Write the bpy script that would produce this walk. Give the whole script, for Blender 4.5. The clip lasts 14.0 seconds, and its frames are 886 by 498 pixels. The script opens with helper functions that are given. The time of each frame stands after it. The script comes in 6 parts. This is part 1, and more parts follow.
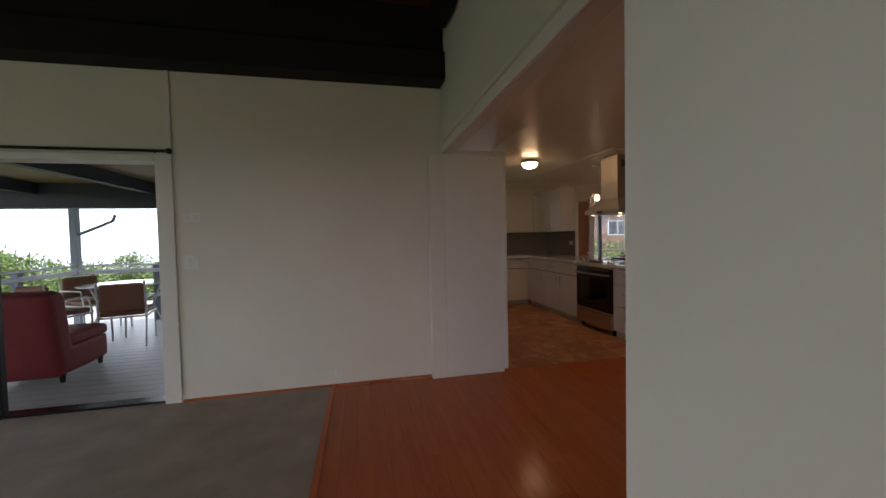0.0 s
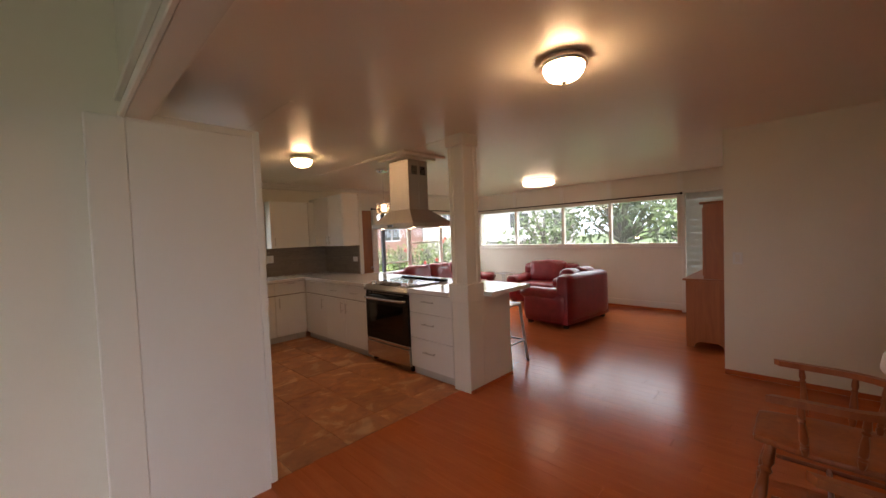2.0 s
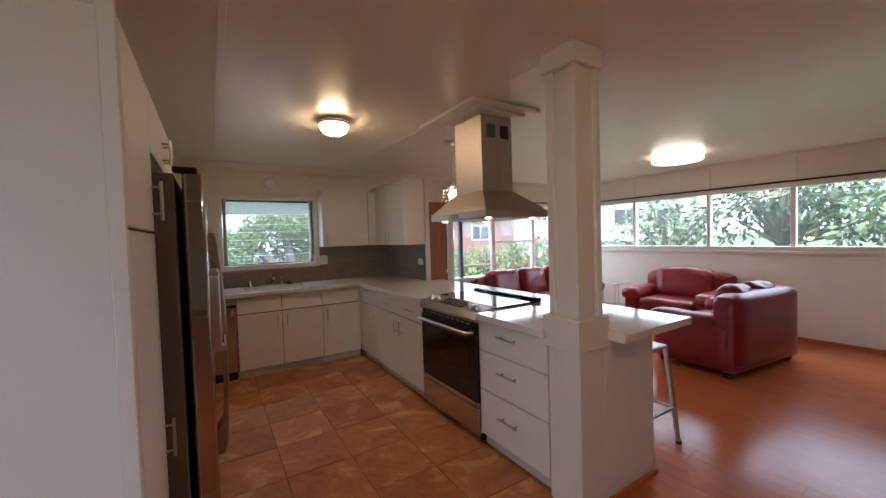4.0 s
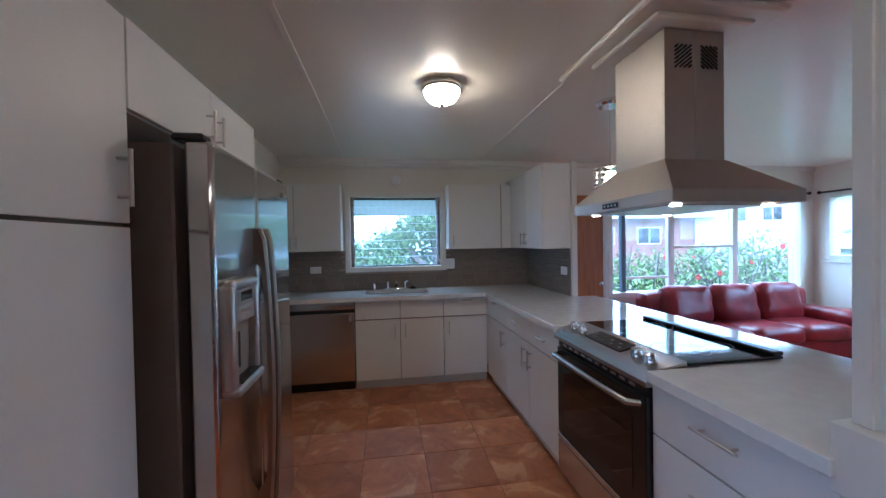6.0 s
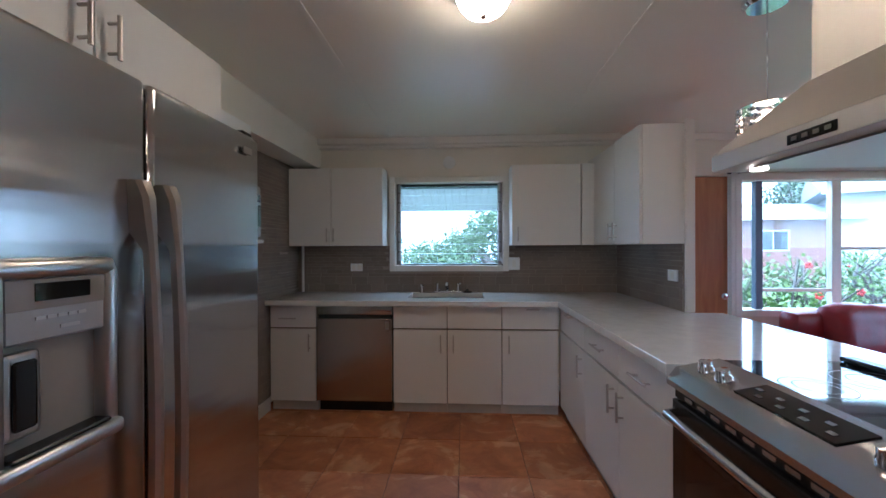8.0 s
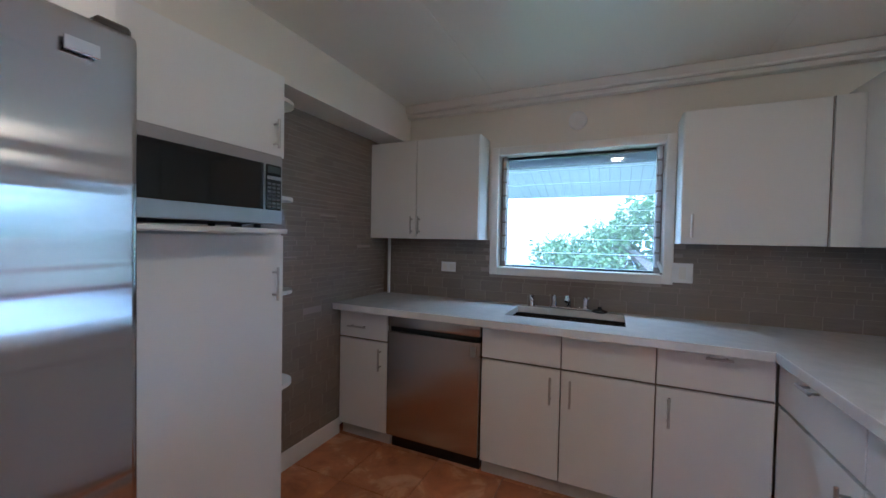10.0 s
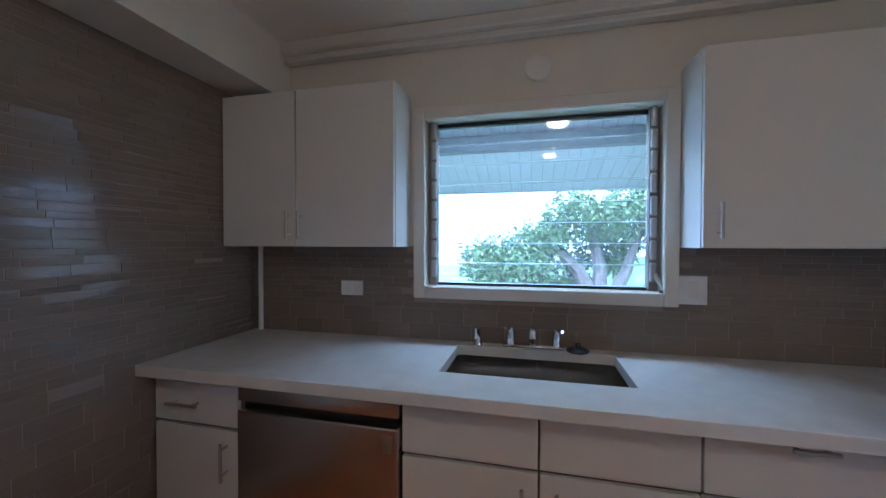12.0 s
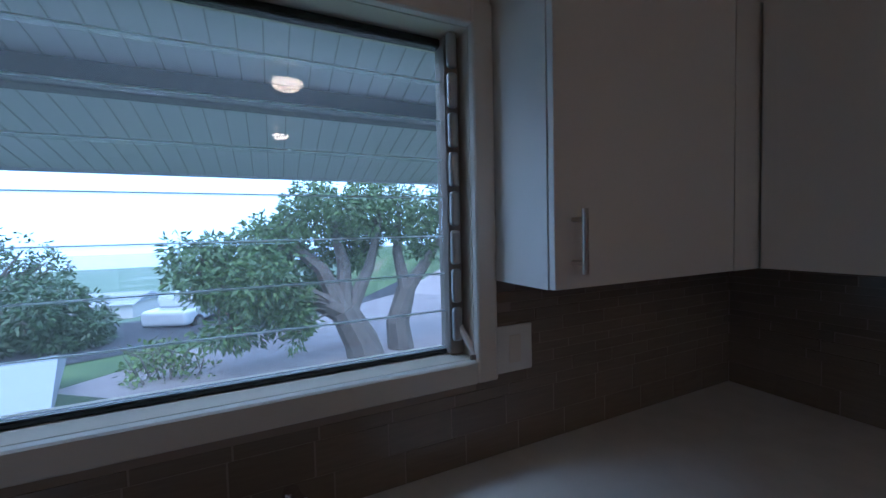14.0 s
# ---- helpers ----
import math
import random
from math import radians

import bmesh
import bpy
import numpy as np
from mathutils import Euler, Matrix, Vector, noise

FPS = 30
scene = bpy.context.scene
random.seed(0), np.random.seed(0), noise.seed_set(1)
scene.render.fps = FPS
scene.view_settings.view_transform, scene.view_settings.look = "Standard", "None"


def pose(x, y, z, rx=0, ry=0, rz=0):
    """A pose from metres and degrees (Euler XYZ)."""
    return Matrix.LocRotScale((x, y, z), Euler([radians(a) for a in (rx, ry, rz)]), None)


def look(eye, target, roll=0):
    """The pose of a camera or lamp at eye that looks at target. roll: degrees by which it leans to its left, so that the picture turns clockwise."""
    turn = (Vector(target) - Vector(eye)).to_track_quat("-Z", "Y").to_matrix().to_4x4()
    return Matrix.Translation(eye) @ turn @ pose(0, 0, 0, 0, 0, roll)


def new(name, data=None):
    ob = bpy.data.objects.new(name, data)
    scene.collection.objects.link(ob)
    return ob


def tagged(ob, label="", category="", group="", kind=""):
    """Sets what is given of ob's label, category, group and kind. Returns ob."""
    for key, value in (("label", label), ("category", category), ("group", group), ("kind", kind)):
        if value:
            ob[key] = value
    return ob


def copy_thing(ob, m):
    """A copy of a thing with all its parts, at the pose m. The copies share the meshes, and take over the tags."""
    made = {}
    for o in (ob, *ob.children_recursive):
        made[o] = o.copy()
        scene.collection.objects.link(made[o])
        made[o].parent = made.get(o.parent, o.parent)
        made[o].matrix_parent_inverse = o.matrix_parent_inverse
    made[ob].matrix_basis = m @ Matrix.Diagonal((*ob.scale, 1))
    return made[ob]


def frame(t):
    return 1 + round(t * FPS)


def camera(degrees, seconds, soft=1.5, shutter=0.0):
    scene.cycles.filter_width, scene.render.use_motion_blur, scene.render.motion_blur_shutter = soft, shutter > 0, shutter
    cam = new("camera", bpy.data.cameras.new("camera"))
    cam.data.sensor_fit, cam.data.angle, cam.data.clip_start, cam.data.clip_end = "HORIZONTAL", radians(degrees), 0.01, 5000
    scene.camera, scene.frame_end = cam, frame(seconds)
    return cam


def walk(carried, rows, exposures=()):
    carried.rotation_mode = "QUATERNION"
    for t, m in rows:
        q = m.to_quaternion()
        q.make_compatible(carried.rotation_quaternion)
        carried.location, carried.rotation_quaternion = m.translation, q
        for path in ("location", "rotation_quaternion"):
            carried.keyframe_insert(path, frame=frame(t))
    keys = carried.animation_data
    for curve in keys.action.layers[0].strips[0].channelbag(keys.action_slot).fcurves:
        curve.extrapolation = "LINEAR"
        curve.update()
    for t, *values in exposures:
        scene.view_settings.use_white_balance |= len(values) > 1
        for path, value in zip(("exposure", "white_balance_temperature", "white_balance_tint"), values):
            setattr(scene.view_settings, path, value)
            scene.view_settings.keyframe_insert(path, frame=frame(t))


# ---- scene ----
cam = camera(99.7, 14.0)
PATH = [
    (0, (-0.056, -0.155, 1.307), (0.376, 1.797, 1.239), -1.2),
    (0.5, (0.001, 0.127, 1.381), (0.789, 1.963, 1.305), -1.9),
    (1, (0.114, 0.404, 1.465), (1.095, 2.145, 1.396), -2.2),
    (1.5, (0.239, 0.665, 1.461), (1.479, 2.233, 1.391), -2.0),
    (2, (0.462, 0.91, 1.456), (1.894, 2.305, 1.382), -2.2),
    (4.3, (1.606, 2.018, 1.424), (2.558, 3.776, 1.371), -1.6),
    (4.5, (1.677, 2.092, 1.42), (2.554, 3.889, 1.376), -1.5),
    (5, (1.844, 2.234, 1.426), (2.45, 4.14, 1.389), -1.5),
    (5.5, (1.93, 2.407, 1.414), (2.315, 4.369, 1.38), -1.1),
    (6, (1.986, 2.606, 1.42), (2.292, 4.582, 1.388), -1.0),
    (6.5, (2.089, 2.762, 1.406), (2.365, 4.742, 1.384), -1.1),
    (7, (2.207, 2.923, 1.399), (2.356, 4.918, 1.385), -0.9),
    (7.5, (2.28, 3.1, 1.375), (2.278, 5.099, 1.355), -0.6),
    (8, (2.256, 3.332, 1.327), (2.144, 5.329, 1.323), -0.2),
    (8.5, (2.327, 3.588, 1.329), (2.047, 5.568, 1.311), -0.3),
    (9, (2.374, 3.84, 1.341), (1.927, 5.789, 1.31), -0.3),
    (9.2, (2.385, 3.952, 1.344), (1.835, 5.874, 1.3), 0.2),
    (11.3, (2.208, 4.754, 1.355), (1.268, 6.519, 1.333), 0.9),
    (11.5, (2.18, 4.862, 1.357), (1.355, 6.684, 1.337), 0.6),
    (12, (2.097, 5.154, 1.368), (1.633, 7.099, 1.337), 0.1),
    (12.5, (2.088, 5.493, 1.406), (1.913, 7.484, 1.361), -0.6),
    (13, (2.069, 5.754, 1.423), (2.157, 7.751, 1.368), -0.8),
    (13.5, (2.055, 5.967, 1.436), (2.603, 7.89, 1.407), -1.0),
    (14, (2.184, 6.077, 1.471), (3.02, 7.891, 1.383), -1.4),
]
EXPOSURES = [(0, -0.3, 8600, 23), (0.5, 0.0, 8900, 24), (1, 0.42, 9000, 25), (2, 0.7, 9300, 26), (4.5, 1.0, 6400, 18), (5, 1.05, 5700, 14), (5.5, 1.05, 5000, 12), (6.5, 1.04, 4900, 10), (8, 1.13, 5180, 11), (9, 1.46, 4980, 11), (11.5, 1.12, 4920, 12), (12.5, 0.8, 5150, 15), (13, 0.55, 5250, 17), (13.5, 0.25, 5250, 18), (14, -0.62, 5150, 18)]
walk(cam, [(t, look(eye, target, roll)) for t, eye, target, roll in PATH], EXPOSURES)

# ---- light ----
world = bpy.data.worlds.new("overcast_sky")
scene.world = world
world.use_nodes = True
wn = world.node_tree
sky = wn.nodes.new("ShaderNodeTexSky")
sky.sky_type, sky.sun_disc = "NISHITA", False
sky.sun_elevation, sky.sun_rotation, sky.air_density, sky.dust_density = radians(55), radians(200), 1.0, 4.0
haze = wn.nodes.new("ShaderNodeMixRGB")
haze.inputs[0].default_value = 0.65
haze.inputs[2].default_value = (8.6, 12.0, 16.5, 1)
wn.links.new(sky.outputs[0], haze.inputs[1])
wn.links.new(haze.outputs[0], wn.nodes["Background"].inputs[0])
wn.nodes["Background"].inputs[1].default_value = 0.42
sun_data = bpy.data.lights.new("sun", "SUN")
sun_data.energy, sun_data.angle, sun_data.color = 1.4, radians(20), (1.0, 0.96, 0.9)
sun_ob = new("sun", sun_data)
sun_ob.matrix_world = look((0, 0, 30), (6, 14, 0))


def window_light(name, x, y, z, rx, rz, w, h, power):
    d = bpy.data.lights.new(name, "AREA")
    d.shape, d.size, d.size_y, d.energy, d.color = "RECTANGLE", w, h, power, (0.66, 0.85, 1.0)
    o = new(name, d)
    o.matrix_world = pose(x, y, z, rx, 0, rz)
    return o


window_light("sky_light_south_window", -1.6, -3.42, 1.3, 90, 0, 3.4, 1.9, 1.5)
window_light("sky_light_west_window", -5.42, 0.2, 1.4, 90, -90, 3.2, 1.5, 8)
window_light("sky_light_north_window", 6.1, 7.35, 2.2, -40, 0, 2.7, 0.35, 48)
window_light("sky_light_east_window", 8.25, 4.55, 2.2, 40, 90, 4.0, 0.35, 50)
window_light("sky_light_kitchen_window", 2.11, 7.18, 2.2, -40, 0, 0.95, 0.22, 9)


# ---- materials ----
def nodes_of(name, rough=0.5, metal=0.0, color=(0.8, 0.8, 0.8)):
    m = bpy.data.materials.new(name)
    m.use_nodes = True
    b = m.node_tree.nodes["Principled BSDF"]
    b.inputs["Roughness"].default_value, b.inputs["Metallic"].default_value = rough, metal
    b.inputs["Base Color"].default_value = (*color, 1)
    return m, m.node_tree, b


def link(t, a, b):
    t.links.new(a, b)


def coords(t, scale=(1, 1, 1), rot=(0, 0, 0), world_space=True):
    g = t.nodes.new("ShaderNodeNewGeometry") if world_space else t.nodes.new("ShaderNodeTexCoord")
    mp = t.nodes.new("ShaderNodeMapping")
    mp.inputs["Scale"].default_value, mp.inputs["Rotation"].default_value = scale, rot
    link(t, g.outputs["Position"] if world_space else g.outputs["Object"], mp.inputs[0])
    return mp.outputs[0]


def noise_node(t, vec, scale, detail=4.0, rough=0.55, distort=0.0):
    n = t.nodes.new("ShaderNodeTexNoise")
    n.inputs["Scale"].default_value, n.inputs["Detail"].default_value = scale, detail
    n.inputs["Roughness"].default_value, n.inputs["Distortion"].default_value = rough, distort
    link(t, vec, n.inputs["Vector"])
    return n.outputs["Fac"]


def ramp(t, fac, stops):
    r = t.nodes.new("ShaderNodeValToRGB")
    while len(r.color_ramp.elements) < len(stops):
        r.color_ramp.elements.new(0.5)
    for e, (p, c) in zip(r.color_ramp.elements, stops):
        e.position, e.color = p, (*c, 1)
    link(t, fac, r.inputs[0])
    return r.outputs[0]


def mix(t, kind, fac, a, b):
    n = t.nodes.new("ShaderNodeMixRGB")
    n.blend_type = kind
    for i, v in enumerate((fac, a, b)):
        if isinstance(v, (int, float)):
            n.inputs[i].default_value = v if i == 0 else (v, v, v, 1)
        elif isinstance(v, tuple):
            n.inputs[i].default_value = (*v, 1)
        else:
            link(t, v, n.inputs[i])
    return n.outputs[0]


def bump(t, b, height, strength=0.2, distance=0.01):
    n = t.nodes.new("ShaderNodeBump")
    n.inputs["Strength"].default_value, n.inputs["Distance"].default_value = strength, distance
    link(t, height, n.inputs["Height"])
    link(t, n.outputs[0], b.inputs["Normal"])


def rough_from(t, b, fac, lo, hi):
    r = t.nodes.new("ShaderNodeMapRange")
    r.inputs["To Min"].default_value, r.inputs["To Max"].default_value = lo, hi
    link(t, fac, r.inputs[0])
    link(t, r.outputs[0], b.inputs["Roughness"])


def rand(t):
    return t.nodes.new("ShaderNodeObjectInfo").outputs["Random"]


def island(t):
    return t.nodes.new("ShaderNodeNewGeometry").outputs["Random Per Island"]


def paint(name, color, rough=0.5, grain=0.12, spread=0.06, wander=0.06, fineness=90):
    m, t, b = nodes_of(name, rough)
    v = coords(t)
    big, fine = noise_node(t, v, 1.7, 5), noise_node(t, v, fineness, 3)
    lo = tuple(c * (1 - spread) for c in color)
    link(t, ramp(t, big, [(0.3, lo), (0.7, color)]), b.inputs["Base Color"])
    rough_from(t, b, noise_node(t, v, 6), rough - wander, rough + wander)
    bump(t, b, fine, grain, 0.002)
    return m


def wood(name, dark, light, rough=0.35, axis="y", scale=1.0, vary=0.0, gloss=0.32):
    m, t, b = nodes_of(name, rough)
    sc = {"x": (1.2, 14, 14), "y": (14, 1.2, 14), "z": (14, 14, 1.2)}[axis]
    v = coords(t, tuple(c * scale for c in sc))
    if vary:
        off = t.nodes.new("ShaderNodeVectorMath")
        off.operation = "MULTIPLY_ADD"
        off.inputs[1].default_value = (37, 37, 37)
        link(t, rand(t) if vary > 0 else island(t), off.inputs[0])
        link(t, v, off.inputs[2])
        v = off.outputs[0]
    f = noise_node(t, v, 1.6, 6, 0.6, 0.7)
    col = ramp(t, f, [(0.25, dark), (0.5, tuple((a + c) / 2 for a, c in zip(dark, light))), (0.78, light)])
    if vary:
        tone = ramp(t, rand(t) if vary > 0 else island(t), [(0.0, (0.95, 0.945, 0.94)), (1.0, (1.04, 1.035, 1.03))])
        col = mix(t, "MULTIPLY", 1.0, col, tone)
    b.inputs["Specular IOR Level"].default_value = gloss
    link(t, col, b.inputs["Base Color"])
    rough_from(t, b, f, rough - 0.06, rough + 0.08)
    bump(t, b, f, 0.08, 0.002)
    return m


def metal(name, color, rough=0.28, streak=(1, 1, 60), depth=0.0015):
    m, t, b = nodes_of(name, rough, 1.0, color)
    b.inputs["Anisotropic"].default_value = 0.9 if max(streak) > 30 else 0.0
    b.inputs["Anisotropic Rotation"].default_value = 0.0
    tg = t.nodes.new("ShaderNodeTangent")
    tg.direction_type, tg.axis = "RADIAL", "Z"
    link(t, tg.outputs[0], b.inputs["Tangent"])
    v = coords(t, streak)
    f = noise_node(t, v, 12, 4, 0.7)
    rough_from(t, b, f, rough - 0.02, rough + 0.03)
    bump(t, b, f, depth, 0.001)
    big = noise_node(t, coords(t), 2.2, 3)
    link(t, ramp(t, big, [(0.3, tuple(c * 0.92 for c in color)), (0.7, color)]), b.inputs["Base Color"])
    return m


def wavy_steel():
    m = metal("dented_brushed_steel", (0.56, 0.555, 0.545), 0.14, (60, 60, 1))
    t, b = m.node_tree, m.node_tree.nodes["Principled BSDF"]
    w = noise_node(t, coords(t, (0.3, 0.3, 4.6)), 1.8, 2, 0.4, 0.5)
    bump(t, b, w, 0.09, 0.03)
    b.inputs["Anisotropic"].default_value = 1.0
    return m


def plain(name, color, rough=0.5, metallic=0.0, coat=0.0):
    m, t, b = nodes_of(name, rough, metallic, color)
    f = noise_node(t, coords(t), 14, 4)
    link(t, ramp(t, f, [(0.3, tuple(c * 0.9 for c in color)), (0.7, color)]), b.inputs["Base Color"])
    rough_from(t, b, f, max(0.02, rough - 0.05), rough + 0.05)
    b.inputs["Coat Weight"].default_value = coat
    return m


def glowing(name, color, power):
    m, t, b = nodes_of(name, 0.4, 0, (0.9, 0.9, 0.88))
    b.inputs["Emission Color"].default_value, b.inputs["Emission Strength"].default_value = (*color, 1), power
    return m


def glass(name, tint=(1, 1, 1), rough=0.0, veil=0.0):
    m = bpy.data.materials.new(name)
    m.use_nodes = True
    t = m.node_tree
    t.nodes.remove(t.nodes["Principled BSDF"])
    tr, gl, mx, lw, pw, ad = (t.nodes.new("ShaderNode" + k) for k in ("BsdfTransparent", "BsdfGlossy", "MixShader", "LayerWeight", "Math", "Math"))
    tr.inputs[0].default_value = (*tint, 1)
    gl.inputs["Roughness"].default_value = rough
    pw.operation, ad.operation = "POWER", "MULTIPLY_ADD"
    pw.inputs[1].default_value, ad.inputs[1].default_value, ad.inputs[2].default_value = 4.0, 0.9, 0.04
    lw.inputs[0].default_value = 0.5
    link(t, lw.outputs["Facing"], pw.inputs[0]), link(t, pw.outputs[0], ad.inputs[0])
    link(t, ad.outputs[0], mx.inputs[0]), link(t, tr.outputs[0], mx.inputs[1]), link(t, gl.outputs[0], mx.inputs[2])
    # translucent film that lays a pale haze over the view through the pane
    film_, dm = t.nodes.new("ShaderNodeBsdfTranslucent"), t.nodes.new("ShaderNodeMixShader")
    film_.inputs[0].default_value = (0.8, 0.8, 0.78, 1)
    dm.inputs[0].default_value = veil
    link(t, mx.outputs[0], dm.inputs[1]), link(t, film_.outputs[0], dm.inputs[2])
    link(t, dm.outputs[0], t.nodes["Material Output"].inputs[0])
    return m


WALL = paint("wall_paint", (0.76, 0.715, 0.625), 0.6, 0.10)
CEIL = paint("ceiling_gloss_paint", (0.84, 0.80, 0.70), 0.29, 0.10, 0.02, 0.02, 38)
TRIM = paint("trim_paint", (0.76, 0.73, 0.67), 0.42, 0.05)
CAB = paint("cabinet_white", (0.75, 0.74, 0.71), 0.42, 0.03, 0.03)
# brown of the board edges, darkened to give the door gaps their shade
CABIN = plain("cabinet_edge_brown_gap_shade", (0.20, 0.155, 0.12), 0.7)
KICK = plain("toe_kick", (0.55, 0.53, 0.49), 0.6)
FRIDGESTEEL = wavy_steel()
DWSTEEL = metal("dishwasher_steel", (0.56, 0.51, 0.46), 0.23, (60, 60, 1))
HOODSTEEL = metal("satin_hood_steel", (0.54, 0.505, 0.46), 0.5, (12, 12, 12))
STEELH = metal("brushed_steel_horizontal", (0.62, 0.61, 0.60), 0.22, (1, 1, 60))
CHROME = metal("chrome", (0.85, 0.85, 0.86), 0.08, (1, 1, 1), 0.0)
NICKEL = metal("satin_nickel", (0.55, 0.52, 0.49), 0.3, (20, 20, 20), 0.01)
BLACK = plain("black_enamel", (0.012, 0.012, 0.013), 0.25)
DARKGLASS = plain("black_ceramic_glass", (0.006, 0.006, 0.007), 0.05, 0, 0.3)
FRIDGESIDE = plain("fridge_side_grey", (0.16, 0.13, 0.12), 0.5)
QUARTZ = plain("white_quartz", (0.77, 0.76, 0.73), 0.09, 0, 0.3)
DARKBEAM = wood("dark_stained_beam", (0.006, 0.005, 0.005), (0.016, 0.012, 0.011), 0.75, "x")
REDBOARD = wood("red_stained_ceiling_board", (0.085, 0.024, 0.014), (0.14, 0.042, 0.025), 0.7, "y", 1, -1)
DOORWOOD = wood("orange_varnished_door_wood", (0.30, 0.10, 0.035), (0.46, 0.19, 0.07), 0.35, "z")
HUTCH = wood("hutch_maple", (0.30, 0.085, 0.03), (0.44, 0.145, 0.052), 0.3, "z")
CHAIRWOOD = wood("chair_maple", (0.24, 0.062, 0.022), (0.40, 0.125, 0.045), 0.3, "z")
LAMINATE = wood("cherry_laminate", (0.46, 0.108, 0.036), (0.56, 0.155, 0.057), 0.19, "y", 1, 1, 0.16)
LAMINATE_REST = wood("cherry_laminate_rest", (0.46, 0.108, 0.036), (0.56, 0.155, 0.057), 0.19, "y", 1, -1, 0.16)
GLASS = glass("window_glass", (0.96, 0.98, 0.98))
HAZYGLASS = glass("hazy_window_glass", (0.9, 0.92, 0.92), 0.0, 0.015)
VEILEDGLASS = glass("veiled_louvre_glass", (0.96, 0.98, 0.98), 0.0, 0.05)
WHITEPL = plain("white_plastic", (0.8, 0.8, 0.78), 0.35)


def tile_mat():
    m, t, b = nodes_of("terracotta_slate_tile", 0.4)
    v = coords(t)
    off = t.nodes.new("ShaderNodeVectorMath")
    off.operation = "MULTIPLY_ADD"
    off.inputs[1].default_value = (31, 17, 5)
    link(t, rand(t), off.inputs[0]), link(t, v, off.inputs[2])
    f = noise_node(t, off.outputs[0], 3.2, 8, 0.62, 1.1)
    g = noise_node(t, off.outputs[0], 9.0, 6, 0.6, 0.6)
    col = ramp(t, f, [(0.28, (0.36, 0.115, 0.047)), (0.44, (0.52, 0.195, 0.082)), (0.555, (0.58, 0.235, 0.10)), (0.59, (0.67, 0.335, 0.17)), (0.72, (0.74, 0.43, 0.25))])
    col = mix(t, "MULTIPLY", 0.5, col, ramp(t, g, [(0.3, (0.6, 0.55, 0.5)), (0.65, (1.1, 1.1, 1.1))]))
    tone = ramp(t, rand(t), [(0.0, (0.82, 0.78, 0.76)), (1.0, (1.12, 1.12, 1.12))])
    link(t, mix(t, "MULTIPLY", 1.0, col, tone), b.inputs["Base Color"])
    rough_from(t, b, g, 0.32, 0.55)
    bump(t, b, g, 0.25, 0.004)
    return m


TILE = tile_mat()
GROUT = plain("tile_grout", (0.24, 0.12, 0.072), 0.8)


def carpet_mat():
    m, t, b = nodes_of("beige_carpet", 0.95)
    v = coords(t)
    f, g = noise_node(t, v, 260, 2), noise_node(t, v, 3.5, 4)
    col = mix(t, "MULTIPLY", 0.6, ramp(t, g, [(0.3, (0.33, 0.27, 0.22)), (0.7, (0.43, 0.36, 0.30))]), ramp(t, f, [(0.3, (0.55, 0.55, 0.55)), (0.7, (1.1, 1.1, 1.1))]))
    link(t, col, b.inputs["Base Color"])
    bump(t, b, f, 0.6, 0.006)
    return m


CARPET = carpet_mat()


def leather_mat():
    m, t, b = nodes_of("red_leather", 0.34)
    v = coords(t)
    f, g = noise_node(t, v, 140, 3), noise_node(t, v, 5, 5, 0.6, 0.5)
    link(t, ramp(t, g, [(0.3, (0.18, 0.012, 0.017)), (0.7, (0.28, 0.02, 0.026))]), b.inputs["Base Color"])
    rough_from(t, b, g, 0.24, 0.40)
    n = mix(t, "ADD", 1.0, mix(t, "MULTIPLY", 1.0, f, (0.12, 0.12, 0.12)), g)
    bump(t, b, n, 0.25, 0.012)
    return m


LEATHER = leather_mat()


def backsplash_mat(name, from_island):
    m, t, b = nodes_of(name, 0.14)
    r = island(t) if from_island else rand(t)
    f = noise_node(t, coords(t, (6, 6, 60)), 2, 4)
    col = ramp(t, r, [(0.0, (0.245, 0.198, 0.158)), (0.5, (0.265, 0.215, 0.172)), (1.0, (0.285, 0.232, 0.187))])
    link(t, mix(t, "MULTIPLY", 0.3, col, f), b.inputs["Base Color"])
    rough_from(t, b, f, 0.08, 0.22)
    bump(t, b, f, 0.15, 0.003)
    return m


STRIP = backsplash_mat("brown_glass_strip_tile", False)
STRIP_REST = backsplash_mat("brown_glass_strip_tile_rest", True)
BACKGROUT = plain("backsplash_grout", (0.31, 0.26, 0.215), 0.8)


# ---- mesh helpers ----
def cube_into(bm, x0, x1, y0, y1, z0, z1, bevel=0.0, seg=1):
    r = bmesh.ops.create_cube(bm, size=1.0, matrix=Matrix.LocRotScale(((x0 + x1) / 2, (y0 + y1) / 2, (z0 + z1) / 2), None, (x1 - x0, y1 - y0, z1 - z0)))
    if bevel:
        es = {e for v in r["verts"] for e in v.link_edges}
        bmesh.ops.bevel(bm, geom=list(es), offset=bevel, segments=seg, affect="EDGES", profile=0.5)
    return bm


def box(x0, x1, y0, y1, z0, z1, bevel=0.0, seg=1):
    return cube_into(bmesh.new(), x0, x1, y0, y1, z0, z1, bevel, seg)


def cyl_into(bm, a, b, r, r2=None, n=14, caps=True):
    a, b = Vector(a), Vector(b)
    d = b - a
    m = Matrix.Translation((a + b) / 2) @ d.to_track_quat("Z", "Y").to_matrix().to_4x4()
    bmesh.ops.create_cone(bm, cap_ends=caps, segments=n, radius1=r, radius2=r if r2 is None else r2, depth=d.length, matrix=m)
    return bm


def cyl(a, b, r, r2=None, n=14):
    return cyl_into(bmesh.new(), a, b, r, r2, n)


